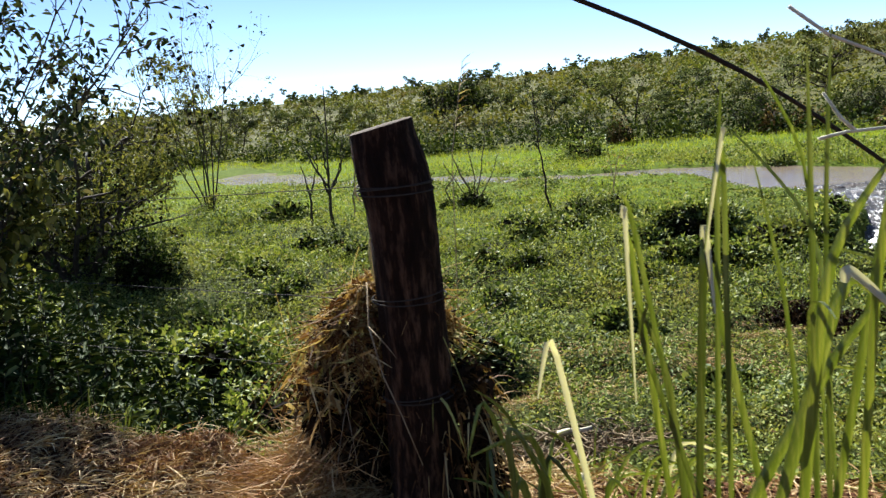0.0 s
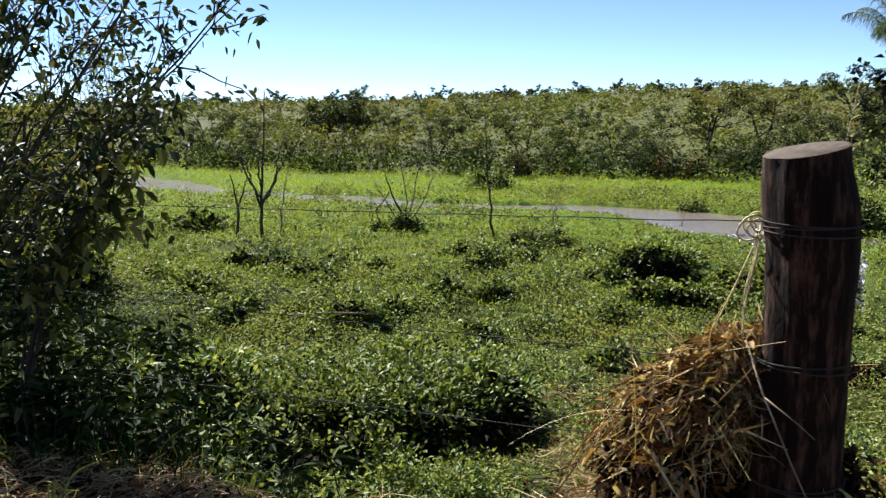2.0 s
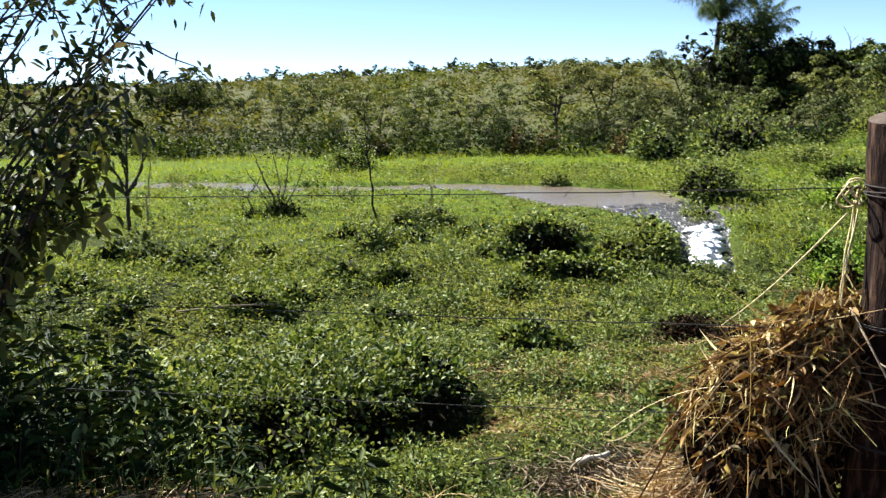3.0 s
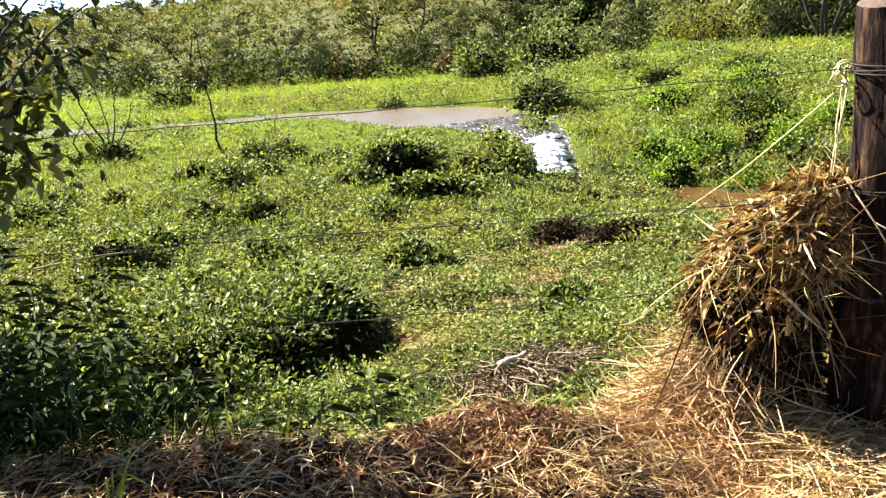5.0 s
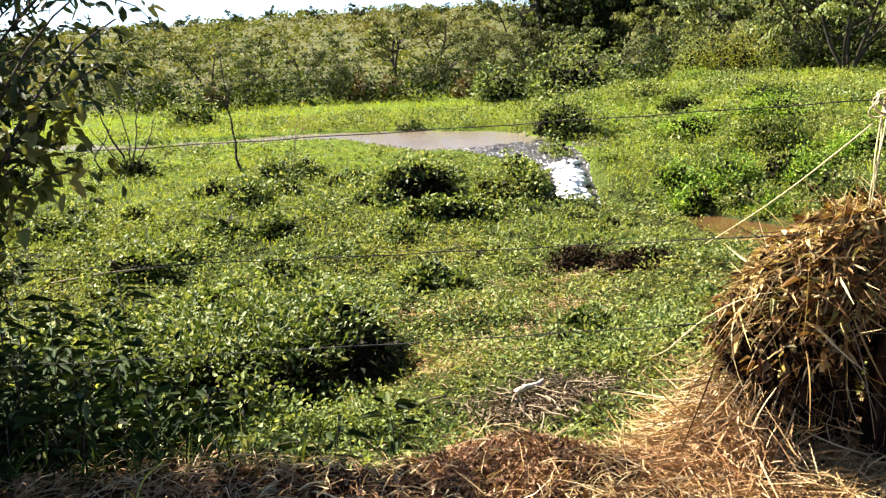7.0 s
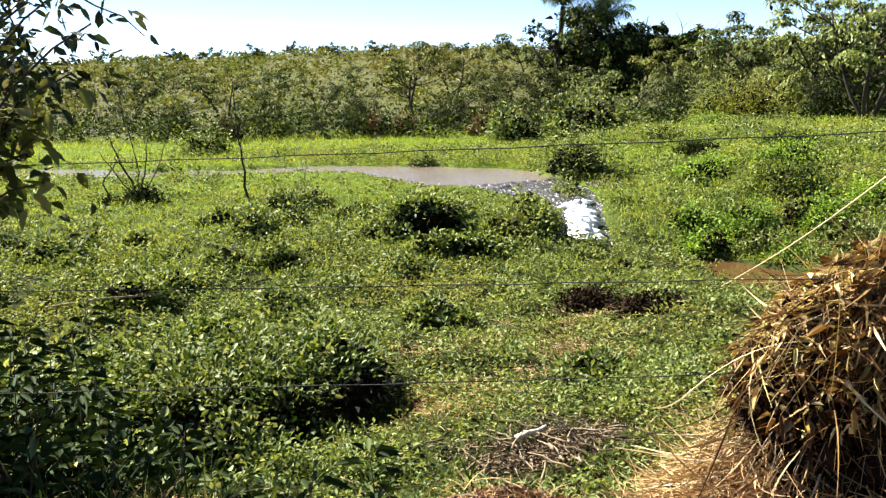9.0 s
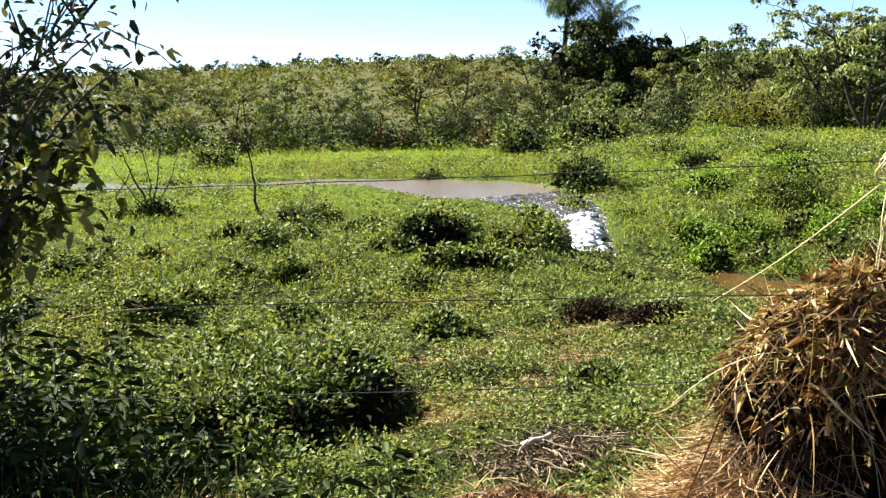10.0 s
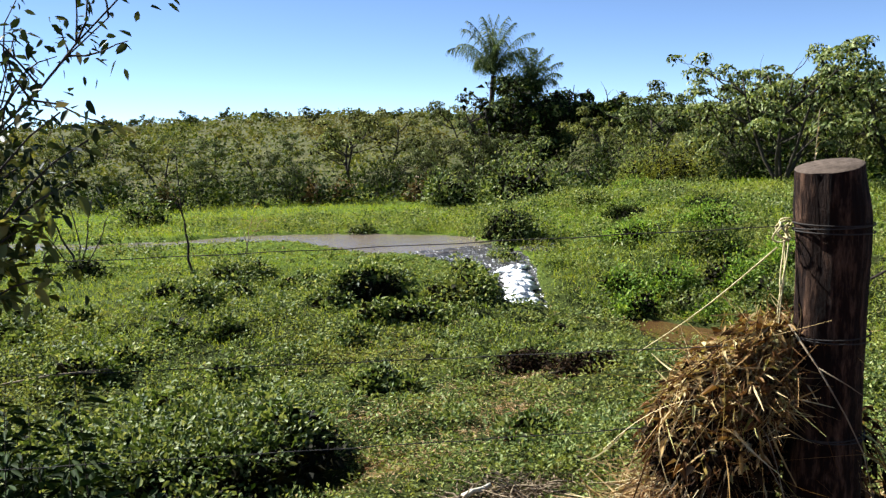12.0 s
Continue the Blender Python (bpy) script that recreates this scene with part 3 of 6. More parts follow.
# ---- plants: builders ----
def bush(label, x, y, rx, ry, h, n, leaf, material, under=0.0, name="bush", group="", lumps=0.25, stems=7, ratio=0.5, sink=0.05, lobes=0):
    """A leafy bush: stems and a crown of single leaves in an uneven dome."""
    ob = thing(name, (x, y, zat(x, y) - sink), label, "bush", group)
    for _ in range(stems):
        a, r = rs.uniform(0, 2 * np.pi), rs.uniform(0.3, 0.8)
        tip = np.array([math.cos(a) * rx * r, math.sin(a) * ry * r, h * rs.uniform(0.5, 0.85)])
        part("stem", tube([(0, 0, 0), tip * [0.35, 0.35, 0.5] + rs.normal(size=3) * 0.03 * h, tip], 0.006 + 0.005 * h, 0.003, 5), M_bark, ob)
    few = not lobes
    lobes = lobes or 5 + int(4 * min(rx, 1.5))
    la, lr = rs.uniform(0, 2 * np.pi, lobes), np.sqrt(rs.uniform(0, 1, lobes)) * (0.66 if few else 0.85)
    lobe_r = rs.uniform(0.34, 0.56, lobes) * (1.0 if few else 0.55)
    lobe_h = rs.uniform(0.45, 1.0, lobes) * (1 - 0.35 * lr)
    lobe_h[np.argmin(lr)] = 1.0
    pick = rs.choice(lobes, n, p=lobe_r ** 2 / (lobe_r ** 2).sum())
    d = unit(rs.normal(size=(n, 3)))
    d[:, 2] = np.abs(d[:, 2])
    k = rs.uniform(0, 9)
    lump_r = 1 + lumps * (wave(d[:, 0] * 4, d[:, 1] * 4, 1.2, k) + 0.6 * wave(d[:, 0] * 9 + pick, d[:, 1] * 9 + d[:, 2] * 7, 1.2, k + 2))
    r = lump_r * np.where(rs.uniform(size=n) < 0.7, rs.uniform(0.78, 1.06, n), rs.uniform(0.3, 0.8, n))
    P = (d * r[:, None] * np.stack([lobe_r, lobe_r, np.ones(lobes)], 1)[pick] + np.stack([np.cos(la) * lr, np.sin(la) * lr, np.zeros(lobes)], 1)[pick]) * [rx, ry, h]
    P[:, 2] *= lobe_h[pick]
    P[:, 2] = under + P[:, 2] * (1 - under / max(h, 1e-3)) + 0.02
    D = d * [1, 1, 0.6] + rs.normal(size=(n, 3)) * 0.55 + [0, 0, 0.25]
    outer = leaves(P, D, rs.uniform(0.6, 1.25, n) * leaf, ratio, oval=y < 8)
    # near-black inner leaves: the bush's inner shade put into colour
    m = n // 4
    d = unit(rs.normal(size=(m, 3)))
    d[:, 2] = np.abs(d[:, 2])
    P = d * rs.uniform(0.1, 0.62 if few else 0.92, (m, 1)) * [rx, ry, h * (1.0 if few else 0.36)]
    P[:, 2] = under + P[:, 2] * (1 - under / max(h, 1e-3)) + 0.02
    # pushed to the near side, to paint the hollow's shade there
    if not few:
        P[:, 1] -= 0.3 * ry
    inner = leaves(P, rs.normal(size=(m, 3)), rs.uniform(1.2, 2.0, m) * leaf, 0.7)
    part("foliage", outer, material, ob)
    part("inner_foliage", inner, M_inner_shade, ob, "near-black inner leaves painting the shade within")
    return ob


def limb_path(rng, p0, d, length, steps, wander, rise):
    pts, d = [np.array(p0, float)], np.array(d, float)
    for _ in range(steps):
        d = unit(d + rng.normal(size=3) * wander + np.array([0, 0, rise]))
        pts.append(pts[-1] + d * length / steps)
    return np.array(pts)


def tree_shape(seed, h, r, stems=1, fork=0.35, limbs=6, spread=0.8, leaf=0.12, n=1500, cluster=0.35, rise=0.06, sides=5, flat=0.5, sub=4, droop=0.2, dense=0.16, lean_out=0.45):
    """Wood and leaves of a tree: trunk(s) that fork into limbs and twigs, leaves in clusters round the twigs."""
    rng = np.random.RandomState(seed)
    wood, tips = [], []
    for s in range(stems):
        a = 2 * np.pi * s / stems + rng.uniform(0, 1)
        lean = np.array([math.cos(a), math.sin(a), 0]) * (0.12 if stems == 1 else lean_out)
        tr = limb_path(rng, (0.03 * math.cos(a), 0.03 * math.sin(a), -0.15), unit(np.array([0, 0, 1.0]) + lean), h * (0.72 if stems == 1 else 0.8), 7, 0.09, 0.04)
        wood.append(tube(tr, r, r * 0.35, sides))
        for k in range(limbs):
            q = rng.uniform(fork, 1.0)
            i = min(int(q * 7), 6)
            b = rng.uniform(0, 2 * np.pi)
            d = np.array([math.cos(b) * spread, math.sin(b) * spread, rng.uniform(0.3, 0.9)])
            lp = limb_path(rng, tr[i], d, h * rng.uniform(0.28, 0.5), 5, 0.16, rise)
            wood.append(tube(lp, r * 0.45, r * 0.14, 4))
            for _ in range(sub):
                j = rng.randint(1, 6)
                d2 = unit(lp[min(j, 5)] - lp[j - 1]) + rng.normal(size=3) * 0.6
                tp = limb_path(rng, lp[j], d2, h * rng.uniform(0.1, 0.22), 3, 0.2, rise)
                wood.append(tube(tp, r * 0.16, r * 0.05, 3))
                tips += [tp[-1], tp[-2]]
            tips.append(lp[-1])
    tips = np.array(tips)
    # leaves sit like shingles on flattened lobes of foliage round the twig ends, with gaps between the lobes
    lobes = max(8, int(len(tips) * dense))
    mid = tips[rng.permutation(len(tips))[:lobes]]
    R_ = cluster * h * 0.5 * rng.uniform(0.6, 1.3, lobes)
    k = rng.choice(lobes, n, p=R_ ** 2 / (R_ ** 2).sum())
    d = unit(rng.normal(size=(n, 3)))
    d[:, 2] = np.where(rng.uniform(size=n) < 0.8, np.abs(d[:, 2]), d[:, 2])
    P = mid[k] + d * (R_[k] * rng.uniform(0.75, 1.12, n))[:, None] * [1, 1, flat]
    D = np.cross(d, rng.normal(size=(n, 3))) + d * [0.3, 0.3, 0.1] + [0, 0, -droop]
    # near-black core leaves paint the shade inside each lobe
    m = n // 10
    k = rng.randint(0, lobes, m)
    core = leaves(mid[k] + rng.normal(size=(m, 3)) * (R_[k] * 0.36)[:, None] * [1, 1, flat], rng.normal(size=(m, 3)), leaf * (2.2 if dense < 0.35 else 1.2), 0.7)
    return join(wood), leaves(P, D, rng.uniform(0.6, 1.3, n) * leaf, 0.5, up=d * 0.9 + [0, 0, 0.5]), core


def tree(label, x, y, shape, material, bark, category="tree", group="", turn=0.0, scale=1.0, name="tree"):
    ob = thing(name, (x, y, zat(x, y)), label, category, group, turn, scale)
    part("trunk", shape[0], bark, ob, smooth=True)
    crown = part("crown", shape[1], material, ob)
    part("inner_foliage", shape[2], M_inner_shade, crown, "near-black inner leaves painting the shade within")
    return ob


# ---- treeline beyond the water, and the hill ----
kinds = [
    ("spreading scrub tree with thin olive foliage", tree_shape(1, 3.4, 0.07, 2, 0.35, 7, 0.9, 0.12, 3510, 0.22, 0.03, flat=0.5, sub=2, dense=0.48), M_tree, M_bark),
    ("rounded leafy scrub tree with pale green leaves", tree_shape(2, 2.9, 0.06, 3, 0.25, 6, 0.9, 0.11, 3915, 0.24, 0.02, flat=0.55, sub=2, dense=0.48), M_tree, M_bark),
    ("low dense dark green thicket tree", tree_shape(3, 2.3, 0.05, 4, 0.12, 5, 0.9, 0.10, 3645, 0.26, 0.0, flat=0.55, sub=2, dense=0.48), M_bush, M_bark),
    ("half-bare slender tree with brownish leaves", tree_shape(4, 3.2, 0.045, 2, 0.3, 7, 0.6, 0.09, 900, 0.2, 0.08, flat=0.5, sub=2, dense=0.48), M_tree, M_bark),
    ("bushy tree with flat-topped olive crown", tree_shape(5, 3.8, 0.08, 2, 0.4, 8, 1.0, 0.13, 3645, 0.2, 0.0, flat=0.4, sub=2, dense=0.48), M_tree, M_bark),
    ("dark green shrub tree with a dense round crown", tree_shape(6, 2.6, 0.06, 4, 0.1, 6, 0.8, 0.10, 3645, 0.3, 0.0, flat=0.6, sub=2, dense=0.48), M_dark, M_bark),
]
protos = {}
rng = np.random.RandomState(31)


def plant(kind, x, y, scale):
    label, shape, material, bark = kinds[kind]
    turn = rng.uniform(0, 6.28)
    if kind not in protos:
        protos[kind] = tree(label, x, y, shape, material, bark, "tree", "trees along the far bank", turn, scale)
    else:
        copy_thing(protos[kind], Matrix.Translation((x, y, zat(x, y))) @ Matrix.Rotation(turn, 4, "Z") @ Matrix.Scale(scale, 4) @ Matrix.Scale(1 / protos[kind].scale[0], 4))


front = [(-34, 38), (-25, 36), (-15, 33), (-8, 30), (0, 28.5), (8, 28), (15, 28), (22, 27), (30, 26.5), (36, 25.5), (42, 25), (48, 24.5), (58, 24), (66, 24)]
for k in range(82):
    az = -36 + 104 * ((k * 0.618) % 1.0)
    row = k % 4
    d = np.interp(az, *zip(*front)) + [0.4, 2.6, 6.0, 11.0][row] + rng.uniform(-0.8, 1.6) + (0 if row < 3 else rng.uniform(0, 10))
    kind = [5, 1, 0, 4][row] if rng.uniform() < 0.45 else rng.randint(0, 6)
    if az < 8 and row < 2 and k % 3:
        kind = 3
    s = [0.5, 0.7, 0.85, 0.95][row] * rng.uniform(0.75, 1.2) * np.interp(az, [-36, 0, 8, 15, 22, 30, 45, 66], [0.7, 0.64, 0.66, 0.74, 0.85, 0.88, 1.05, 1.15])
    plant(kind, d * math.sin(math.radians(az)), d * math.cos(math.radians(az)), s)

# undergrowth at the foot of the trees, uncountable; dark tone paints the gaps' shade
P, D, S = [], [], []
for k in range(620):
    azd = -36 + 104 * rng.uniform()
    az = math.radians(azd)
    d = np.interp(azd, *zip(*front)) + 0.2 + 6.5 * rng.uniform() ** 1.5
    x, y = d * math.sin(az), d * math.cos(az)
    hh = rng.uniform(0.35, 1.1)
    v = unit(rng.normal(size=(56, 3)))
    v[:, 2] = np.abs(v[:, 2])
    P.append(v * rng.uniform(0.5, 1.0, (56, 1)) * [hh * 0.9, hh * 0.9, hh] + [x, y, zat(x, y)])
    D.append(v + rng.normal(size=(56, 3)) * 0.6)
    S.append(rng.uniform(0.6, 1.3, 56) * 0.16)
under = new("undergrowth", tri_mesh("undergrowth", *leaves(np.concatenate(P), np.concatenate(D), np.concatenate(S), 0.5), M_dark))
tagged(under, "leafy undergrowth at the far trees' foot, darkened as their shaded gaps", "undergrowth", kind="stuff")

# scrub on the hillside, uncountable
P, D, S = [], [], []
for k in range(2500):
    az = math.radians(rng.uniform(-42, 70))
    d = 36 + 220 * rng.uniform() ** 1.6
    x, y = d * math.sin(az), d * math.cos(az)
    z = zat(x, y)
    hh = rng.uniform(1.0, 2.4) * (1.45 if rng.uniform() < 0.07 else 1) * np.interp(math.degrees(az), [-40, 0, 12, 25, 70], [0.7, 0.65, 0.7, 0.9, 1.15])
    w_ = hh * rng.uniform(0.6, 1.2)
    n = 50 if d < 90 else 30
    v = unit(rng.normal(size=(n, 3)))
    v[:, 2] = np.abs(v[:, 2])
    r = rng.uniform(0.55, 1.0, (n, 1))
    P.append(v * r * [w_ * 0.6, w_ * 0.6, hh * 0.75] + [x, y, z + hh * 0.2])
    D.append(v * [1, 1, 0.3] + rng.normal(size=(n, 3)) * 0.4)
    S.append(rng.uniform(0.6, 1.3, n) * (0.08 + d * 0.003))
hillside = new("hillside_scrub", tri_mesh("hillside_scrub", *leaves(np.concatenate(P), np.concatenate(D), np.concatenate(S), 0.6), M_scrub))
tagged(hillside, "dry olive scrub covering the rising hillside", "scrub", kind="stuff")

for x, y, h in ((-2.4, 45.0, 2.55), (-3.3, 45.6, 2.3), (-1.6, 46.0, 2.25)):
    tree("dense dark round-crowned tree standing above the scrub", x, y, tree_shape(41 + int(y * 10) % 7, h, 0.07, 3, 0.45, 6, 0.7, 0.16, 1500, 0.3, 0.0, flat=0.6, dense=0.35), M_dark, M_bark, "tree", "dark trees above the scrub")

# skyline trees on the ridge
ridge = tree_shape(9, 6.0, 0.12, 1, 0.6, 8, 1.0, 0.4, 900, 0.13, 0.0, flat=0.35, dense=0.45)
ridge_ob = None
row = [(-26 + 2.85 * k + 0.9 * math.sin(k * 2.7), 160 + 12 * math.sin(k * 1.9), 0.82 + 0.14 * math.sin(k * 3.1)) for k in range(14)]
for k, (az, d, s) in enumerate(row + [(-24, 150, 1.1), (-20, 160, 1.2), (-14, 150, 1.0), (-2.5, 140, 0.9), (-1.0, 142, 1.1), (9, 170, 0.9), (14, 150, 1.0), (21, 120, 0.9), (16, 190, 1.0), (27, 130, 0.8), (19, 160, 0.9), (-6, 190, 1.0), (5, 200, 1.0), (-10, 180, 0.8), (-17, 170, 0.8), (-22, 140, 0.6), (1.5, 165, 0.6), (7, 150, 0.55), (11.5, 185, 0.7), (24, 140, 0.6), (-12.5, 140, 0.6), (3, 150, 0.5), (30, 120, 0.6)]):
    x, y = d * math.sin(math.radians(az)), d * math.cos(math.radians(az))
    s *= 0.6
    m = Matrix.Translation((x, y, zat(x, y))) @ Matrix.Rotation(k * 1.3, 4, "Z") @ Matrix.Scale(s, 4)
    if ridge_ob is None:
        ridge_ob = tree("dark flat-crowned tree standing on the ridge", x, y, ridge, M_dark, M_bark, "tree", "trees on the skyline", k * 1.3, s)
    else:
        copy_thing(ridge_ob, m @ Matrix.Scale(1 / ridge_ob.scale[0], 4))


def palm(label, x, y, h, fronds, length, seed):
    rng = np.random.RandomState(seed)
    ob = thing("palm_tree", (x, y, zat(x, y)), label, "palm tree", "palms above the thicket")
    n = np.linspace(0, 1, 12)
    tr = np.stack([0.25 * n ** 2, 0.1 * np.sin(2 * n), h * n - 0.2], 1)
    part("trunk", tube(tr, 0.16, 0.11, 10, 0.03), M_bark, ob, smooth=True)
    top = tr[-1]
    for k in range(fronds):
        a = 2 * np.pi * k * 0.381966 + seed + rng.uniform(-0.2, 0.2)
        age = k / fronds
        u = np.linspace(0, 1, 11)
        th = math.radians(90 - 48 * age + rng.uniform(-6, 6)) - math.radians(rng.uniform(60, 90)) * (0.35 + 1.5 * age ** 1.2) * u ** 2.2
        step = length * (0.75 + 0.25 * math.sin(math.pi * (0.3 + 0.6 * age))) / 10
        out = np.concatenate([[0], np.cumsum(np.cos(th[:-1]) * step)])
        z = np.concatenate([[0], np.cumsum(np.sin(th[:-1]) * step)])
        rach = np.stack([top[0] + np.cos(a) * out, top[1] + np.sin(a) * out, top[2] + z], 1)
        v = np.linspace(0.1, 0.99, 70)
        Pm = np.stack([np.interp(v, u, rach[:, i]) for i in range(3)], 1)
        tan = unit(np.gradient(Pm, axis=0))
        sideways = unit(np.cross(tan, [0, 0, 1.0]))
        L = length * 0.2 * np.sin(np.pi * (0.15 + 0.8 * v)) ** 0.7
        parts = [tube(rach, 0.028, 0.006, 5)]
        for sg in (-1, 1):
            parts.append(blades(Pm, sideways * sg + tan * 0.6 + rng.normal(size=(70, 3)) * 0.22 + [0, 0, -0.25], L, 0.034, 1.0, 2))
        part("frond", join(parts), M_palm, ob)
    return ob


palm("tall feathery palm with drooping pale green fronds", 20.0, 33.9, 4.6, 17, 2.9, 3)
palm("shorter dark palm with dense arching fronds", 21.6, 33.2, 3.5, 20, 2.4, 8)
tree("dense dark tree below the palms", 21.5, 32.5, tree_shape(12, 4.2, 0.1, 4, 0.2, 7, 0.7, 0.2, 6000, 0.3, 0.0, flat=0.8), M_dark, M_bark)
tree("dark rounded tree beside the palms", 24.6, 31.2, tree_shape(13, 3.7, 0.1, 3, 0.4, 6, 0.6, 0.18, 3600, 0.24, 0.0, flat=0.7), M_dark, M_bark)
tree("dense dark shrub tree growing below the palms", 19.2, 32.5, tree_shape(14, 3.8, 0.08, 4, 0.2, 6, 0.7, 0.15, 3600, 0.26, 0.0, flat=0.8), M_dark, M_bark)
tree("wide open tree with large drooping leaf rosettes", 17.4, 16.2, tree_shape(15, 4.0, 0.06, 5, 0.35, 7, 0.9, 0.12, 8000, 0.14, 0.03, flat=0.5, droop=0.35, dense=0.4), M_open, M_bark)
tree("wide open tree with large drooping leaf rosettes", 21.0, 15.0, tree_shape(16, 3.8, 0.06, 5, 0.3, 7, 0.9, 0.12, 8000, 0.14, 0.03, flat=0.5, droop=0.35, dense=0.4), M_open, M_bark)
tree("wide open tree with large drooping leaf rosettes", 19.6, 18.6, tree_shape(17, 3.9, 0.06, 5, 0.3, 7, 0.9, 0.13, 8000, 0.15, 0.03, flat=0.5, droop=0.35, dense=0.4), M_open, M_bark)
bush("tall rounded yellow-green bush before the thicket", 16.0, 19.6, 1.7, 1.5, 2.2, 4200, 0.12, M_herb, 0.1, lumps=0.3, ratio=0.3)
bush("dense dark green bush at the thicket's foot", 12.8, 21.6, 1.8, 1.3, 2.0, 3200, 0.13, M_bush, 0.1, lumps=0.35)
bush("dense dark green bush at the thicket's foot", 11.0, 23.0, 1.2, 1.0, 1.3, 2000, 0.12, M_bush, 0.1, lumps=0.35)

# ---- bushes on the pasture ----
big = bush("broad low bush with fresh green leaves and a shaded hollow", -0.95, 7.4, 1.3, 0.8, 0.7, 15000, 0.056, M_bush, 0.13, lumps=0.5, stems=14, ratio=0.5, lobes=26)
bush("leafy low bush with fresh green leaves", -1.3, 6.5, 0.45, 0.3, 0.44, 1700, 0.06, M_bush, 0.0, lumps=0.4)
bush("leafy low bush with fresh green leaves", -1.85, 6.4, 0.4, 0.3, 0.48, 1500, 0.06, M_bush, 0.0, lumps=0.4)
bush("broad low bush with fresh green leaves", -0.15, 7.35, 0.5, 0.5, 0.6, 1500, 0.075, M_bush, 0.12, lumps=0.3)
bush("leafy low bush with fresh green leaves", -2.55, 7.6, 0.8, 0.7, 0.62, 2300, 0.08, M_bush, 0.1)
bush("leafy bush overhanging a dark hollow in the bank", 2.68, 11.72, 0.9, 0.48, 0.52, 4200, 0.075, M_bush, 0.12, lumps=0.3)
bush("leafy bush overhanging a dark hollow in the bank", 2.0, 11.5, 0.4, 0.35, 0.3, 900, 0.075, M_bush, 0.0)
bush("leafy bush overhanging a dark hollow in the bank", 3.6, 11.1, 0.45, 0.4, 0.34, 1200, 0.075, M_herb, 0.0)
bush("broad-leaved plant growing beside the white water", 4.15, 11.25, 0.42, 0.4, 0.5, 900, 0.085, M_bush, 0.0)
bush("broad-leaved plant growing beside the white water", 4.75, 12.4, 0.32, 0.4, 0.34, 700, 0.08, M_bush, 0.0)
bush("round dark bush on the far side of the lake's outlet", 7.35, 14.75, 0.95, 0.75, 0.98, 4200, 0.07, M_bush, 0.0)
bush("clump of leaves growing in the middle of the cascade", 6.4, 13.65, 0.42, 0.35, 0.58, 1400, 0.065, M_bush, 0.0)
bush("clump of leaves growing in the middle of the cascade", 6.12, 13.2, 0.34, 0.3, 0.5, 1100, 0.065, M_bush, 0.0)
bush("small dark clump at the foot of a bare shrub", -0.4, 15.35, 0.42, 0.35, 0.36, 900, 0.06, M_dark, 0.0)
bush("small dark clump at the foot of a bare shrub", -0.95, 15.6, 0.22, 0.2, 0.22, 350, 0.06, M_dark, 0.0)
bush("dark round bush standing in the pasture", -4.7, 11.0, 0.66, 0.6, 0.95, 2600, 0.07, M_dark, 0.0)
bush("clump of broad upright leaves by the saplings", -4.0, 15.9, 0.62, 0.4, 0.42, 700, 0.16, M_bush, 0.0, ratio=0.3)
bush("small dark bush on the lake's far bank", 2.3, 24.0, 0.95, 0.8, 0.85, 1400, 0.1, M_bush, 0.0)
bush("small bush at the lake's far edge", 5.9, 18.55, 0.55, 0.4, 0.36, 900, 0.07, M_bush, 0.0)
bush("small bush at the lake's far edge", 8.3, 16.6, 0.4, 0.35, 0.35, 700, 0.07, M_bush, 0.0)
for x, y, r, h in [(0.28, 13.2, 0.42, 0.28), (0.44, 10.9, 0.35, 0.22), (1.35, 13.9, 0.55, 0.42), (1.9, 14.2, 0.4, 0.3), (2.3, 12.9, 0.45, 0.3), (-1.3, 10.2, 0.5, 0.38),
                   (-0.8, 10.4, 0.35, 0.32), (1.75, 10.3, 0.35, 0.22), (-2.4, 12.6, 0.4, 0.26), (3.2, 12.6, 0.5, 0.34), (-3.2, 9.2, 0.5, 0.4),
                   (2.4, 9.2, 0.4, 0.18), (4.3, 9.5, 0.4, 0.18), (1.9, 6.9, 0.4, 0.16), (3.4, 6.7, 0.45, 0.2), (-6.3, 12.9, 0.8, 0.7), (-5.6, 9.4, 0.8, 0.8), (-2.0, 8.3, 0.6, 0.42), (-1.7, 6.5, 0.5, 0.42), (-0.2, 8.2, 0.5, 0.3), (-2.3, 6.9, 0.6, 0.5), (0.6, 12.6, 0.4, 0.3), (-1.9, 11.9, 0.45, 0.4), (-1.5, 12.5, 0.4, 0.36)]:
    bush("small leafy weed bush in the pasture", x, y, r, r * 0.8, h, int(2600 * r), 0.065, M_bush if (x * 7 + y) % 2 < 1.75 else M_dark, 0.0, group="weed bushes in the pasture", stems=5)
rng = np.random.RandomState(77)
for k in range(26):
    y = rng.uniform(8.3, 13.6)
    x = rng.uniform(-0.36 * y, 0.3 * y)
    if edge_of(LAKE, np.array([x]), np.array([y]))[0] > 1.0 and edge_of(RAPID, np.array([x]), np.array([y]))[0] > 0.6 and abs(x - 2.9) + abs(y - 8.2) > 1.0:
        r = rng.uniform(0.2, 0.42)
        bush("small leafy weed bush in the pasture", x, y, r, r * 0.8, r * rng.uniform(0.6, 1.1), int(2000 * r), 0.075, M_bush, 0.0, group="weed bushes in the pasture", stems=5)
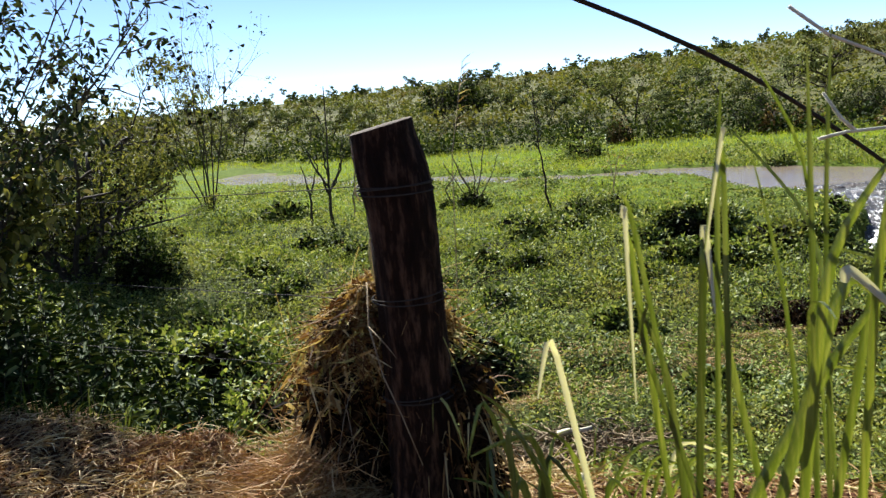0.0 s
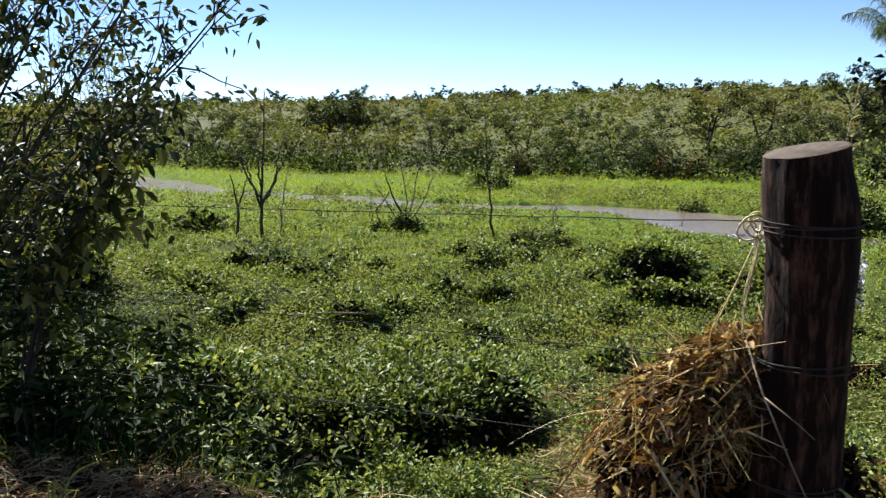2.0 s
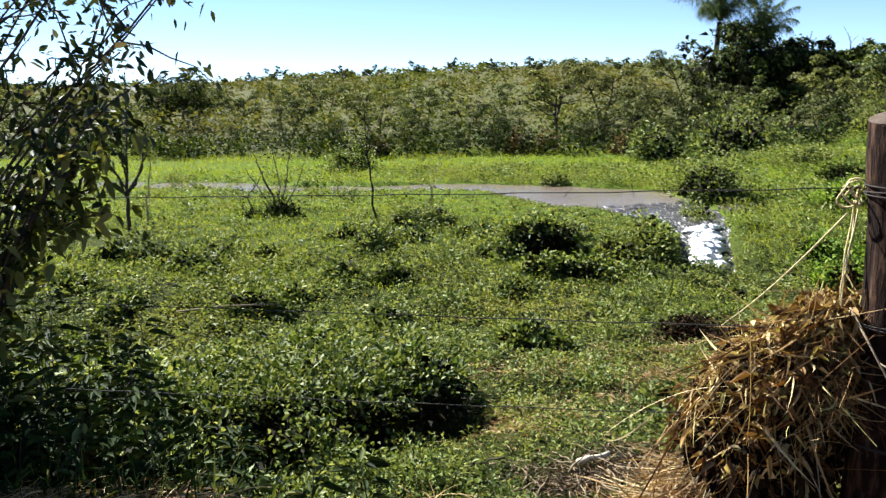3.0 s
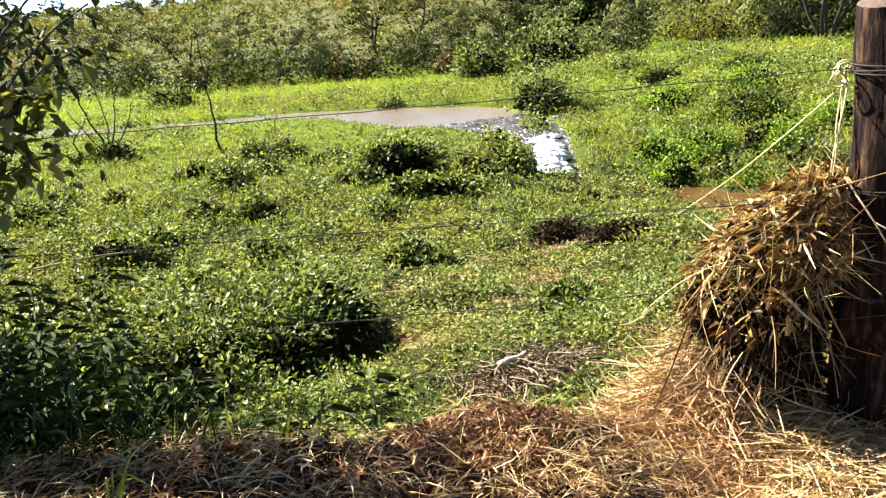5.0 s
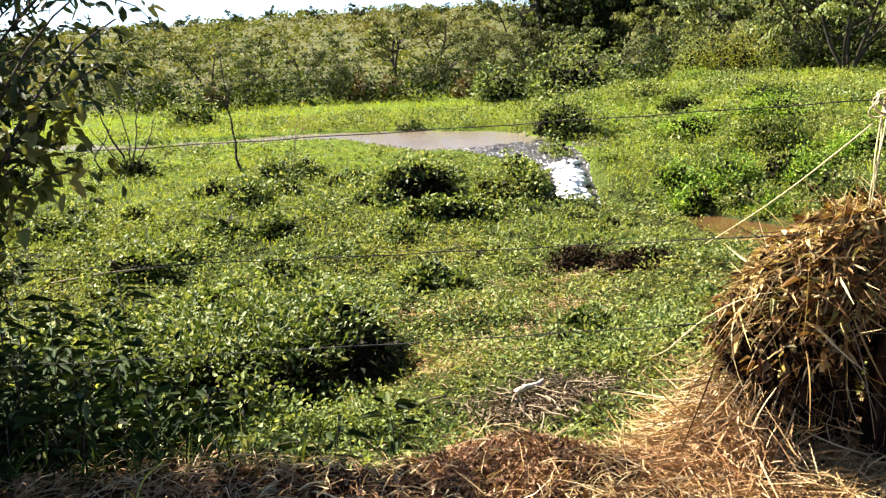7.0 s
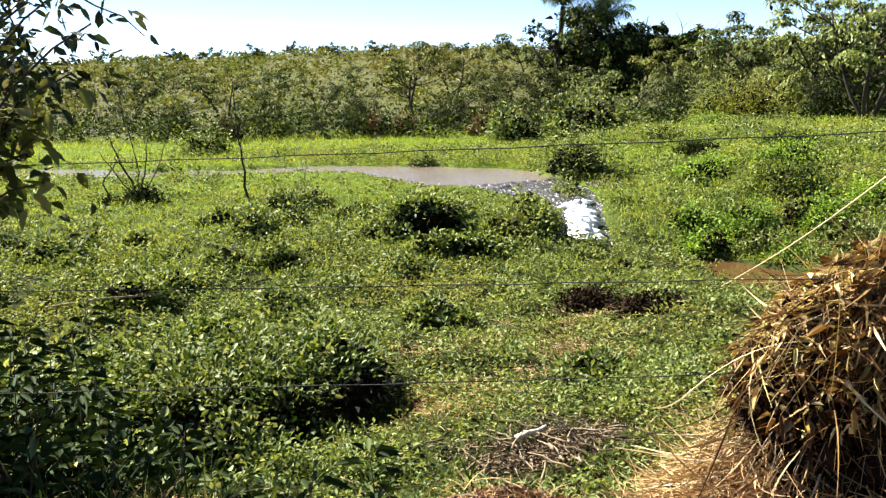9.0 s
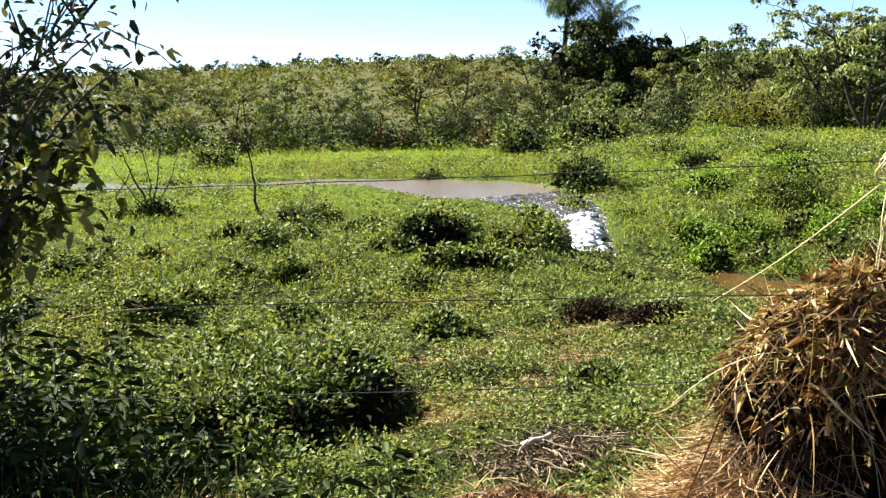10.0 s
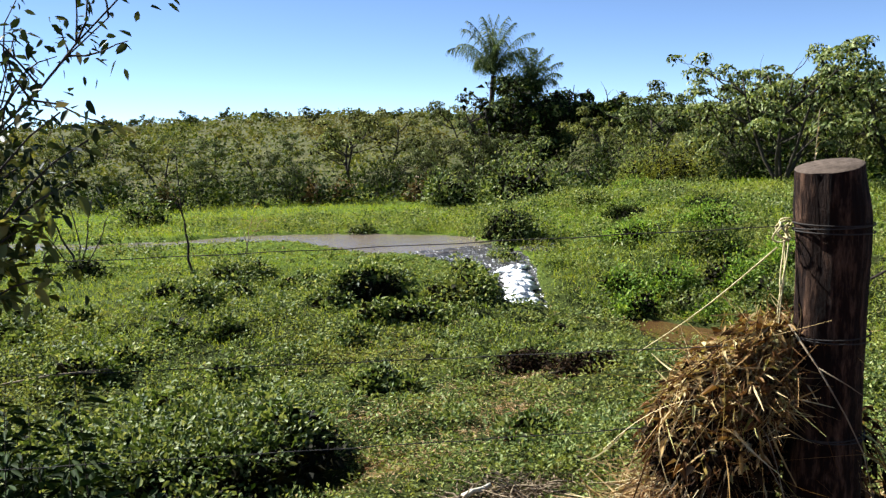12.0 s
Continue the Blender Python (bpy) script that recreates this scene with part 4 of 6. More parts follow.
for x, y, r, h in [(6.5, 9.35, 0.5, 0.42), (6.9, 10.1, 0.6, 0.5), (6.2, 10.5, 0.5, 0.45), (7.6, 9.6, 0.7, 0.55), (7.4, 8.7, 0.6, 0.45), (8.4, 10.6, 0.8, 0.5), (8.0, 12.0, 0.7, 0.4),
                   (9.5, 11.6, 0.8, 0.45), (9.0, 9.4, 0.8, 0.5), (10.8, 13.0, 0.8, 0.4), (9.3, 13.5, 0.6, 0.3), (12.0, 15.0, 0.9, 0.4), (10.4, 15.8, 0.7, 0.3), (13.5, 17.5, 0.9, 0.4), (6.0, 9.8, 0.42, 0.42), (6.45, 9.0, 0.36, 0.36)]:
    bush("lush green bush on the stream's far bank", x, y, r, r * 0.8, h * 0.95, int(3600 * r), 0.058, (M_lush, M_bush, M_lush, M_dark)[int(x * 13 + y * 7) % 4], 0.0, group="bushes on the stream bank", stems=5, lumps=0.5)

bush("rounded shrub with fine olive-yellow foliage before the thicket", 15.9, 18.6, 1.45, 1.2, 2.0, 6500, 0.075, M_olive, 0.0, lumps=0.25, stems=14, ratio=0.3)

for az, d, h in [(8, 28.2, 0.9), (17, 28.3, 1.0), (19, 28.6, 0.8), (24, 27.4, 0.9)]:
    bush("dry shrub with rusty brown leaves at the thicket's foot", d * math.sin(math.radians(az)), d * math.cos(math.radians(az)), 0.55, 0.5, h, 700, 0.11, M_rust, 0.0, group="rusty shrubs along the thicket", stems=5)

# ---- saplings and dead stems ----
def sapling(label, x, y, base, paths, r, leaf_n, leaf, material, name="sapling"):
    ob = thing(name, (x, y, zat(x, y)), label, "sapling")
    tips = []
    for k, p in enumerate(paths):
        p = np.array(p, float)
        u = np.linspace(0, 1, len(p))
        v = np.linspace(0, 1, 10)
        q = np.stack([np.interp(v, u, p[:, i]) for i in range(3)], 1)
        q[1:-1] += rs.normal(size=(8, 3)) * 0.012
        part("stem" if k == 0 else "branch", tube(q, r if k == 0 else r * 0.6, r * 0.25, 6), base, ob, smooth=True)
        tips += list(q[5:])
    tips = np.array(tips)
    c = tips[rs.randint(0, len(tips), leaf_n)]
    off = rs.normal(size=(leaf_n, 3)) * 0.06
    part("leaves", leaves(c + off, off + rs.normal(size=(leaf_n, 3)) * 0.05, rs.uniform(0.6, 1.2, leaf_n) * leaf, 0.45), material, ob)


sapling("thin forked sapling with almost no leaves", -2.75, 14.2, M_bark, [[(0, 0, -0.1), (0.0, 0, 0.5), (0.03, 0, 1.15), (0.1, 0, 2.35)], [(0, 0, 0.55), (-0.12, 0, 0.85), (-0.2, 0, 1.2)], [(0, 0, 0.55), (0.15, 0, 0.8), (0.32, 0, 1.2)], [(0.02, 0, 0.8), (-0.06, 0.1, 1.3)], [(0, 0, 0.6), (0.24, 0.05, 1.0), (0.3, 0.1, 1.45)], [(0, 0, 0.7), (-0.2, -0.05, 1.05), (-0.34, 0, 1.4)]], 0.036, 100, 0.06, M_tree)
sapling("thin crooked sapling with almost no leaves", -3.18, 14.5, M_bark, [[(0, 0, -0.1), (0.04, 0, 0.4), (-0.02, 0, 0.75), (-0.08, 0, 1.05)], [(0.02, 0, 0.55), (0.14, 0, 0.8), (0.18, 0, 1.0)]], 0.03, 40, 0.07, M_tree)
sapling("thin leaning sapling by the lake", -2.6, 15.2, M_pale, [[(0, 0, -0.1), (0.05, 0, 0.4), (0.15, 0, 0.9), (0.2, 0, 1.2)]], 0.02, 30, 0.06, M_tree)
sapling("bare shrub of thin stems fanning from one root", -0.4, 16.0, M_bark, [[(0, 0, -0.1), (-0.1, 0, 0.3), (-0.3, 0, 0.75), (-0.45, 0, 1.1)], [(0, 0, 0), (0.1, 0, 0.4), (0.18, 0.1, 0.8), (0.28, 0.1, 1.25)], [(0, 0, 0), (0.02, 0, 0.5), (-0.1, 0.1, 1.2)], [(0, 0, 0), (-0.2, 0, 0.2), (-0.55, 0.1, 0.8)], [(0, 0, 0), (0.2, 0, 0.3), (0.5, 0.1, 0.9)], [(-0.4, 0, 0), (-0.55, 0, 0.3), (-0.4, 0, 0.5), (-0.25, 0, 0.75)]], 0.026, 170, 0.06, M_herb)
sapling("slim dead pole of a tree with a dark tuft", 0.9, 13.98, M_darkbranch, [[(0, 0, -0.15), (-0.05, 0, 0.6), (-0.12, 0, 1.1), (-0.16, 0, 2.05)], [(-0.12, 0, 1.15), (-0.02, 0, 1.45)], [(-0.12, 0, 1.1), (-0.22, 0, 1.4)], [(-0.14, 0, 1.3), (-0.08, 0.05, 1.55)]], 0.022, 160, 0.06, M_dark, "dead_tree")
sapling("thin yellowish dead stems beside the lake", 2.0, 14.9, M_pale, [[(0, 0, -0.1), (0.08, 0, 0.5), (0.25, 0, 1.0)], [(0.05, 0, 0.2), (-0.04, 0, 0.8)], [(0.1, 0, 0.4), (0.3, 0, 0.7)]], 0.012, 30, 0.06, M_hay, "dry_weed")
tree("small branching tree with sparse olive leaves", -5.9, 11.6, tree_shape(21, 3.0, 0.05, 6, 0.2, 7, 1.3, 0.065, 10500, 0.16, 0.0, flat=0.6, dense=0.35, lean_out=0.85), M_dusk, M_bark)
tree("small branching tree with sparse olive leaves", -7.3, 11.9, tree_shape(27, 3.1, 0.05, 5, 0.2, 7, 1.3, 0.065, 8500, 0.16, 0.0, flat=0.6, dense=0.35, lean_out=0.85), M_dusk, M_bark)
tree("feathery half-bare tree behind the pasture shrubs", -6.4, 18.5, tree_shape(22, 4.0, 0.02, 7, 0.4, 7, 0.35, 0.07, 900, 0.1, 0.14, dense=0.3, lean_out=0.25), M_tree, M_bark)
tree("half-bare shrub tree behind the pasture shrubs", -7.4, 16.0, tree_shape(23, 2.8, 0.03, 5, 0.3, 6, 0.8, 0.08, 2200, 0.18, 0.05, dense=0.3), M_tree, M_bark)
tree("leafy shrub tree at the pasture's side", -7.4, 12.6, tree_shape(24, 2.9, 0.05, 4, 0.2, 6, 0.9, 0.08, 3200, 0.22, 0.0, dense=0.3), M_tree, M_bark)

# ---- shrubs by the fence ----
def near_shrub():
    """The tall shrub whose branches reach over the fence."""
    ob = thing("tall_shrub", (-3.6, 4.9, zat(-3.6, 4.9)), "tall straggly shrub with dark oval leaves on long thin branches", "shrub")
    z0 = ob.location[2]
    rng = np.random.RandomState(5)
    tips = []
    ends = [(-1.5, 5.05, 2.55), (-1.7, 5.1, 2.3), (-1.85, 4.95, 2.75), (-2.35, 5.0, 1.8), (-2.12, 5.1, 1.95), (-2.05, 4.75, 3.1), (-2.3, 4.9, 2.9), (-2.6, 5.3, 3.2), (-2.1, 5.5, 2.7), (-2.95, 4.8, 2.9), (-2.35, 5.1, 2.3), (-3.3, 5.2, 2.8), (-2.55, 4.7, 2.2), (-3.2, 4.7, 2.2), (-2.9, 5.8, 2.6)]
    for e in ends:
        e = np.array(e) - np.array([-3.6, 4.9, z0])
        u = np.linspace(0, 1, 12)[:, None]
        bow = np.array([0.1, -0.05, 0.35]) * (4 * u * (1 - u)) * rng.uniform(0.4, 1)
        path = e * u + bow + rng.normal(size=(12, 3)) * 0.02 * u
        part("branch", tube(path, 0.01, 0.003, 6), M_bark, ob, smooth=True)
        for _ in range(11):
            j = rng.randint(3, 12)
            tw = limb_path(rng, path[j], unit(path[min(j, 11)] - path[j - 1]) + rng.normal(size=3) * 0.7, rng.uniform(0.2, 0.45), 4, 0.2, 0.05)
            part("twig", tube(tw, 0.005, 0.002, 4), M_bark, ob)
            tips += list(tw[1:])
    tips = np.array(tips)
    n = 3300
    c = tips[rng.randint(0, len(tips), n)]
    off = rng.normal(size=(n, 3)) * 0.04
    part("leaves", leaves(c + off, off * 8 + rng.normal(size=(n, 3)) * 0.5, rng.uniform(0.65, 1.3, n) * 0.054, 0.45, oval=True), M_glossy, ob)


near_shrub()
spray = thing("leafy_branch", (-2.75, 4.6, zat(-2.75, 4.6)), "low leafy branch over the fence, lower oval leaves coloured pale as sunlit", "branch")
z0 = zat(-2.75, 4.6)
for k, e in enumerate([(-2.1, 4.45, 1.31), (-2.14, 4.5, 1.4), (-2.1, 4.4, 1.52), (-2.22, 4.5, 1.62), (-2.1, 4.5, 1.74), (-2.0, 4.45, 1.9), (-1.92, 4.4, 1.8), (-1.99, 4.4, 1.65)]):
    e = np.array(e) - np.array([-2.75, 4.6, z0])
    u = np.linspace(0, 1, 10)[:, None]
    path = e * u + np.array([-0.06, 0.0, 0.3]) * (4 * u * (1 - u))
    part("branch", tube(path, 0.008, 0.003, 6), M_bark, spray, smooth=True)
    n = 90
    q = path[rs.randint(4, 10, n)] + rs.normal(size=(n, 3)) * [0.06, 0.05, 0.055]
    # first three ends take a paler leaf colour that paints sun on them
    part("leaves", leaves(q, rs.normal(size=(n, 3)) + [0.3, -0.2, -0.2], rs.uniform(0.7, 1.3, n) * (0.072 if k < 3 else 0.052), 0.48, oval=True), M_dusk if k < 3 else M_glossy, spray)
bush("dense dark shrub at the edge of the bank", -2.8, 5.35, 0.95, 0.7, 1.3, 5600, 0.062, M_weed, 0.0, lumps=0.35, stems=12)
bush("leafy shrub with fresh green tips at the edge of the bank", -2.4, 5.85, 0.55, 0.5, 0.9, 2400, 0.066, M_bush, 0.0, lumps=0.35, stems=8)
bush("dense dark shrub at the edge of the bank", -3.7, 5.0, 0.9, 0.8, 1.1, 4200, 0.066, M_weed, 0.0, lumps=0.35, stems=10)
bush("dense dark shrub at the edge of the bank", -2.05, 5.1, 0.6, 0.5, 1.0, 2900, 0.064, M_weed, 0.0, lumps=0.35, stems=8)

for x, y, r, h in ((-1.75, 4.55, 0.36, 0.5), (-2.2, 4.4, 0.4, 0.55), (-1.42, 4.75, 0.28, 0.4), (-2.7, 4.5, 0.4, 0.55), (-1.95, 4.95, 0.4, 0.6)):
    bush("low dark leafy weed bush on the slope of the bank", x, y, r, r * 0.7, h, int(3600 * r), 0.06, M_weed, 0.0, group="weed bushes on the bank", lumps=0.4)


def weed(x, y, h, n, label="upright leafy green weed on the bank"):
    ob = thing("weed", (x, y, zat(x, y) - 0.02), label, "weed", "weeds on the bank")
    st = np.stack([0.04 * np.sin(np.linspace(0, 2, 8) + x * 9), 0.04 * np.sin(np.linspace(0, 2, 8) + y * 7), np.linspace(0, h, 8)], 1)
    part("stem", tube(st, 0.0045, 0.0015, 5), M_bark, ob)
    u = rs.uniform(0.2, 1, n) ** 0.8
    a = rs.uniform(0, 2 * np.pi, n)
    P = np.stack([np.interp(u, np.linspace(0, 1, 8), st[:, i]) for i in range(3)], 1)
    D = np.stack([np.cos(a), np.sin(a), rs.uniform(0.1, 0.9, n)], 1)
    part("leaves", leaves(P + D * 0.02, D, rs.uniform(0.6, 1.35, n) * 0.088, 0.27, droop=0.45, oval=True), M_weed if label[0] == "u" else M_herb, ob)


for k in range(60):
    x = -3.1 + 1.75 * rs.uniform() ** 1.2
    weed(x, rs.uniform(4.4, 5.1), rs.uniform(0.5, 1.0) * np.interp(x, [-2.4, -2.05, -1.4], [1.2, 1.1, 0.5]), rs.randint(28, 62))
for k in range(34):
    x = -2.9 + 1.3 * rs.uniform()
    weed(x, rs.uniform(4.85, 5.4), rs.uniform(0.8, 1.1) * np.interp(x, [-2.2, -1.6], [1.2, 0.8]), rs.randint(46, 74))
for k in range(34):
    x = -3.0 + 1.85 * rs.uniform()
    weed(x, 3.35 - 0.3 * x + rs.uniform(0.08, 0.5), rs.uniform(0.22, 0.5), rs.randint(14, 30))
weed(-1.3, 4.2, 0.5, 22, "small weed with fresh yellow-green leaves")

# ---- dry grass at the post ----
def heap_at(u, a, out):
    """A place in the heap of dry growth: u from its foot to its top, a round it, out from its middle to its skin."""
    r = np.interp(u, [0, 0.3, 0.55, 0.8, 1], [0.16, 0.19, 0.25, 0.22, 0.09]) * (1 + 0.3 * wave(3 * np.cos(a), 3 * np.sin(a) + 4 * u, 1.2, 3) + 0.15 * wave(7 * np.cos(a), 7 * np.sin(a) + 9 * u, 1.2, 5)) * out
    return np.stack([np.interp(u, [0, 0.5, 1], [-0.2, -0.23, -0.1]) + np.cos(a) * r, np.interp(u, [0, 0.6, 1], [3.02, 3.03, 2.89]) + np.sin(a) * r * 0.85, 0.36 + 0.8 * u], 1)


def hay_clump():
    def rnd(m, lo=0.0, hi=1.0):
        return rs.uniform(lo, hi, m)
    # near-black core: the dark of the heap's hollow put into leaf colour
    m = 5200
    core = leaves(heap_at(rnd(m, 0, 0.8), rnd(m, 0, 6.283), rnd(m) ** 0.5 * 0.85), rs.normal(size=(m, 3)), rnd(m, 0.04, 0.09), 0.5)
    tagged(new("heap_shade_core", tri_mesh("heap_shade_core", *core, M_rot_shade)), "near-black leaf core painting the shade inside the dry grass heap", "dead leaves", kind="stuff")
    # near-black skin low down paints the shade below the overhanging crown
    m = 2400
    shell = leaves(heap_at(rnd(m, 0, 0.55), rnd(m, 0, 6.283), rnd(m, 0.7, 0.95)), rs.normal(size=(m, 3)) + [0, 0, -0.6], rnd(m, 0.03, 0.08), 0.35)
    tagged(new("heap_shade_shell", tri_mesh("heap_shade_shell", *shell, M_rot_shade)), "near-black leaves painting the shade under the heap's crown", "dead leaves", kind="stuff")
    bits = []
    # dead vine stems hanging over the heap, with curled dead leaves along them
    for k in range(190):
        u0, u1, a0 = rs.uniform(0.72, 1.05), rs.uniform(0.0, 0.5) if k % 5 == 0 else rs.uniform(0.58, 0.86), rs.uniform(0, 6.283)
        w = np.linspace(0, 1, 14)
        line = heap_at(u0 + (u1 - u0) * w, a0 + rs.uniform(-1.6, 1.6) * w + 0.25 * np.sin(w * 9 + k), 0.86 + 0.22 * np.sin(w * 3 + k) * rs.uniform(0, 1) + 0.06 * np.sin(w * 11 + k))
        bits.append(tube(line + rs.normal(size=(14, 3)) * 0.006, 0.0022, 0.001, 4))
        m = int(np.linalg.norm(np.diff(line, axis=0), axis=1).sum() * 46 * (1.5 if u1 > 0.5 else 0.4))
        v = rs.uniform(0, 1, m) ** (1.2 if u1 > 0.5 else 2.6)
        P = np.stack([np.interp(v, w, line[:, q]) for q in range(3)], 1)
        D = rs.normal(size=(m, 3)) * [0.7, 0.7, 0.45] + [0, 0, -0.75]
        bits.append(blades(P, D, rnd(m, 0.025, 0.085), rnd(m, 0.003, 0.011), rnd(m, 0.5, 2.0), 4, unit(rs.normal(size=(m, 3)) + [0, 0, -0.2]), 0.9))
    # crumpled bits caught on the crown
    m = 2000
    u, a = 1 - 0.55 * rnd(m) ** 1.4, rnd(m, 0, 6.283)
    bits.append(leaves(heap_at(u, a, rnd(m, 0.75, 1.08)), rs.normal(size=(m, 3)), rnd(m, 0.02, 0.06), rnd(m, 0.16, 0.42)[:, None], 0.5, 0.45, oval=True))
    m = 520
    u, a = rnd(m) ** 0.45, rnd(m, 0, 6.283)
    bits.append(blades(heap_at(u, a, rnd(m, 0.7, 1.1)), rs.normal(size=(m, 3)), rnd(m, 0.06, 0.22), rnd(m, 0.0014, 0.0034), rnd(m, 0.4, 1.8), 6, unit(rs.normal(size=(m, 3)) + [0, 0, -0.4]), 0.4))
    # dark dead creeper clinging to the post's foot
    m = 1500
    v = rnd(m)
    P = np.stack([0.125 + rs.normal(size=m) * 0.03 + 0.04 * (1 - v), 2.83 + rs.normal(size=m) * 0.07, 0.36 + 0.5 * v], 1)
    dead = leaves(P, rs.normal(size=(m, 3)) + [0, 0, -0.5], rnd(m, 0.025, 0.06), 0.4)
    tagged(new("dead_creeper", tri_mesh("dead_creeper", *dead, M_rot_shade)), "dark withered creeper clinging to the foot of the post", "dead leaves", kind="stuff")
    m = 30
    a = rnd(m, 2.2, 5.6)
    bits.append(blades(heap_at(rnd(m, 0.5, 0.95), a, rnd(m, 0.95, 1.12)), np.stack([np.cos(a) * 0.5, np.sin(a) * 0.5, np.full(m, -1.0)], 1) + rs.normal(size=(m, 3)) * 0.25, rnd(m, 0.1, 0.3), rnd(m, 0.0025, 0.008), rnd(m, 0.3, 1.2), 7, unit(rs.normal(size=(m, 3))), 0.6))
    # withered skirt round the post's foot
    m = 300
    a = rnd(m, 0, 6.283)
    P = np.stack([0.08 + np.cos(a) * 0.13, 2.82 + np.sin(a) * 0.14, rnd(m, 0.38, 0.85)], 1)
    bits.append(blades(P, np.stack([np.cos(a), np.sin(a), rnd(m, -0.8, 0.8)], 1) + rs.normal(size=(m, 3)) * 0.5, rnd(m, 0.05, 0.16), rnd(m, 0.003, 0.011), rnd(m, 0.4, 1.4), 4))
    tagged(new("dry_grass_heap", tri_mesh("dry_grass_heap", *join(bits), M_hay)), "shaggy heap of withered brown vine and straw-coloured leaves against the post", "dry grass", kind="stuff")
    # golden straw sliding from the heap onto the bank
    m = 3600
    x, y = -0.44 + rs.normal(size=m) * 0.15, 3.12 + rs.normal(size=m) * 0.17
    lift = np.clip(0.4 - 1.05 * np.hypot(x + 0.27, y - 3.05), 0.02, 0.36)
    P = np.stack([x, y, height(x, y) + rnd(m) * lift], 1)
    D = np.stack([-0.55 + rs.normal(size=m) * 0.5, rs.normal(size=m) * 0.6, -0.25 + rs.normal(size=m) * 0.35], 1)
    V, T = blades(P, D, rnd(m, 0.07, 0.22), rnd(m, 0.002, 0.006), rnd(m, 0.1, 0.8), 4, unit(rs.normal(size=(m, 3)) + [0, 0, -0.3]), 0.6)
    V[:, 2] = np.maximum(V[:, 2], height(V[:, 0], V[:, 1]) + 0.004)
    tagged(new("straw_drift", tri_mesh("straw_drift", V, T, M_straw)), "golden straw spilling from the dry heap onto the bank", "straw", kind="stuff")
    # a sheaf of pale straws that leans out over the pasture
    m = 26
    P = np.array([-0.36, 3.0, 0.97]) + rs.normal(size=(m, 3)) * [0.06, 0.05, 0.04]
    V, T = blades(P, np.array([[-1.0, 0.05, -0.2]]) + rs.normal(size=(m, 3)) * 0.3, rnd(m, 0.1, 0.34), rnd(m, 0.002, 0.0045), rnd(m, 0.2, 0.9), 6, None, 0.5)
    tagged(new("straw_sheaf", tri_mesh("straw_sheaf", V, T, M_straw)), "loose sheaf of pale straws drooping from the heap", "straw", kind="stuff")


hay_clump()
for k in range(20):
    a = rs.uniform(2.4, 5.4)
    base = np.array([-0.24 + rs.uniform(-0.12, 0.12), 2.98 + rs.uniform(-0.14, 0.08), rs.uniform(0.68, 0.92)])
    u = np.linspace(0, 1, 9)[:, None]
    L = rs.uniform(0.16, 0.42)
    path = np.array([math.cos(a) * 0.7, math.sin(a) * 0.7, 0.25]) * L * u + np.array([0, 0, -1.0]) * L * 1.1 * u ** 2
    ob = thing("dry_stalk", tuple(base), "long pale dry grass stalk hanging from the heap", "dry stalk", "stalks hanging from the heap")
    part("stalk", tube(path, 0.0025, 0.001, 5), M_pale, ob)
ob = thing("dry_stalk", (-0.06, 2.66, 1.15), "forked pale root hanging beside the post", "dry stalk")
part("stalk", tube([(-0.1, 0.14, 0.02), (-0.09, 0.04, -0.1), (-0.05, -0.03, -0.24), (0.0, -0.06, -0.36), (0.05, -0.07, -0.52)], 0.0032, 0.0014, 5), M_pale, ob)
part("stalk", tube([(-0.09, 0.04, -0.1), (-0.03, -0.02, -0.15), (0.0, -0.05, -0.18)], 0.0025, 0.001, 5), M_pale, ob)
for k, (dx, dz) in enumerate(((0.1, 1.84),)):
    ob = thing("seed_stalk", (0.1 + 0.02 * k, 2.95, zat(0.1, 2.95)), "dry grass stalk with a feathery seed head behind the post", "dry stalk", "seed stalks behind the post")
    z0 = zat(0.1, 2.95)
    path = np.array([(0, 0, 0), (0.01, 0, 0.6), (dx * 0.4, 0, (dz - z0) * 0.8), (dx, 0.02, dz - z0)])
    part("stalk", tube(path, 0.0022, 0.001, 5), M_pale, ob)
    m = 9
    q = path[2] + (path[3] - path[2]) * np.linspace(0.3, 1, m)[:, None]
    part("seed_head", blades(q, np.array([[0.9, 0.1, 0.6]]) + rs.normal(size=(m, 3)) * 0.25, 0.06, 0.004, 0.3, 2), M_hay, ob)

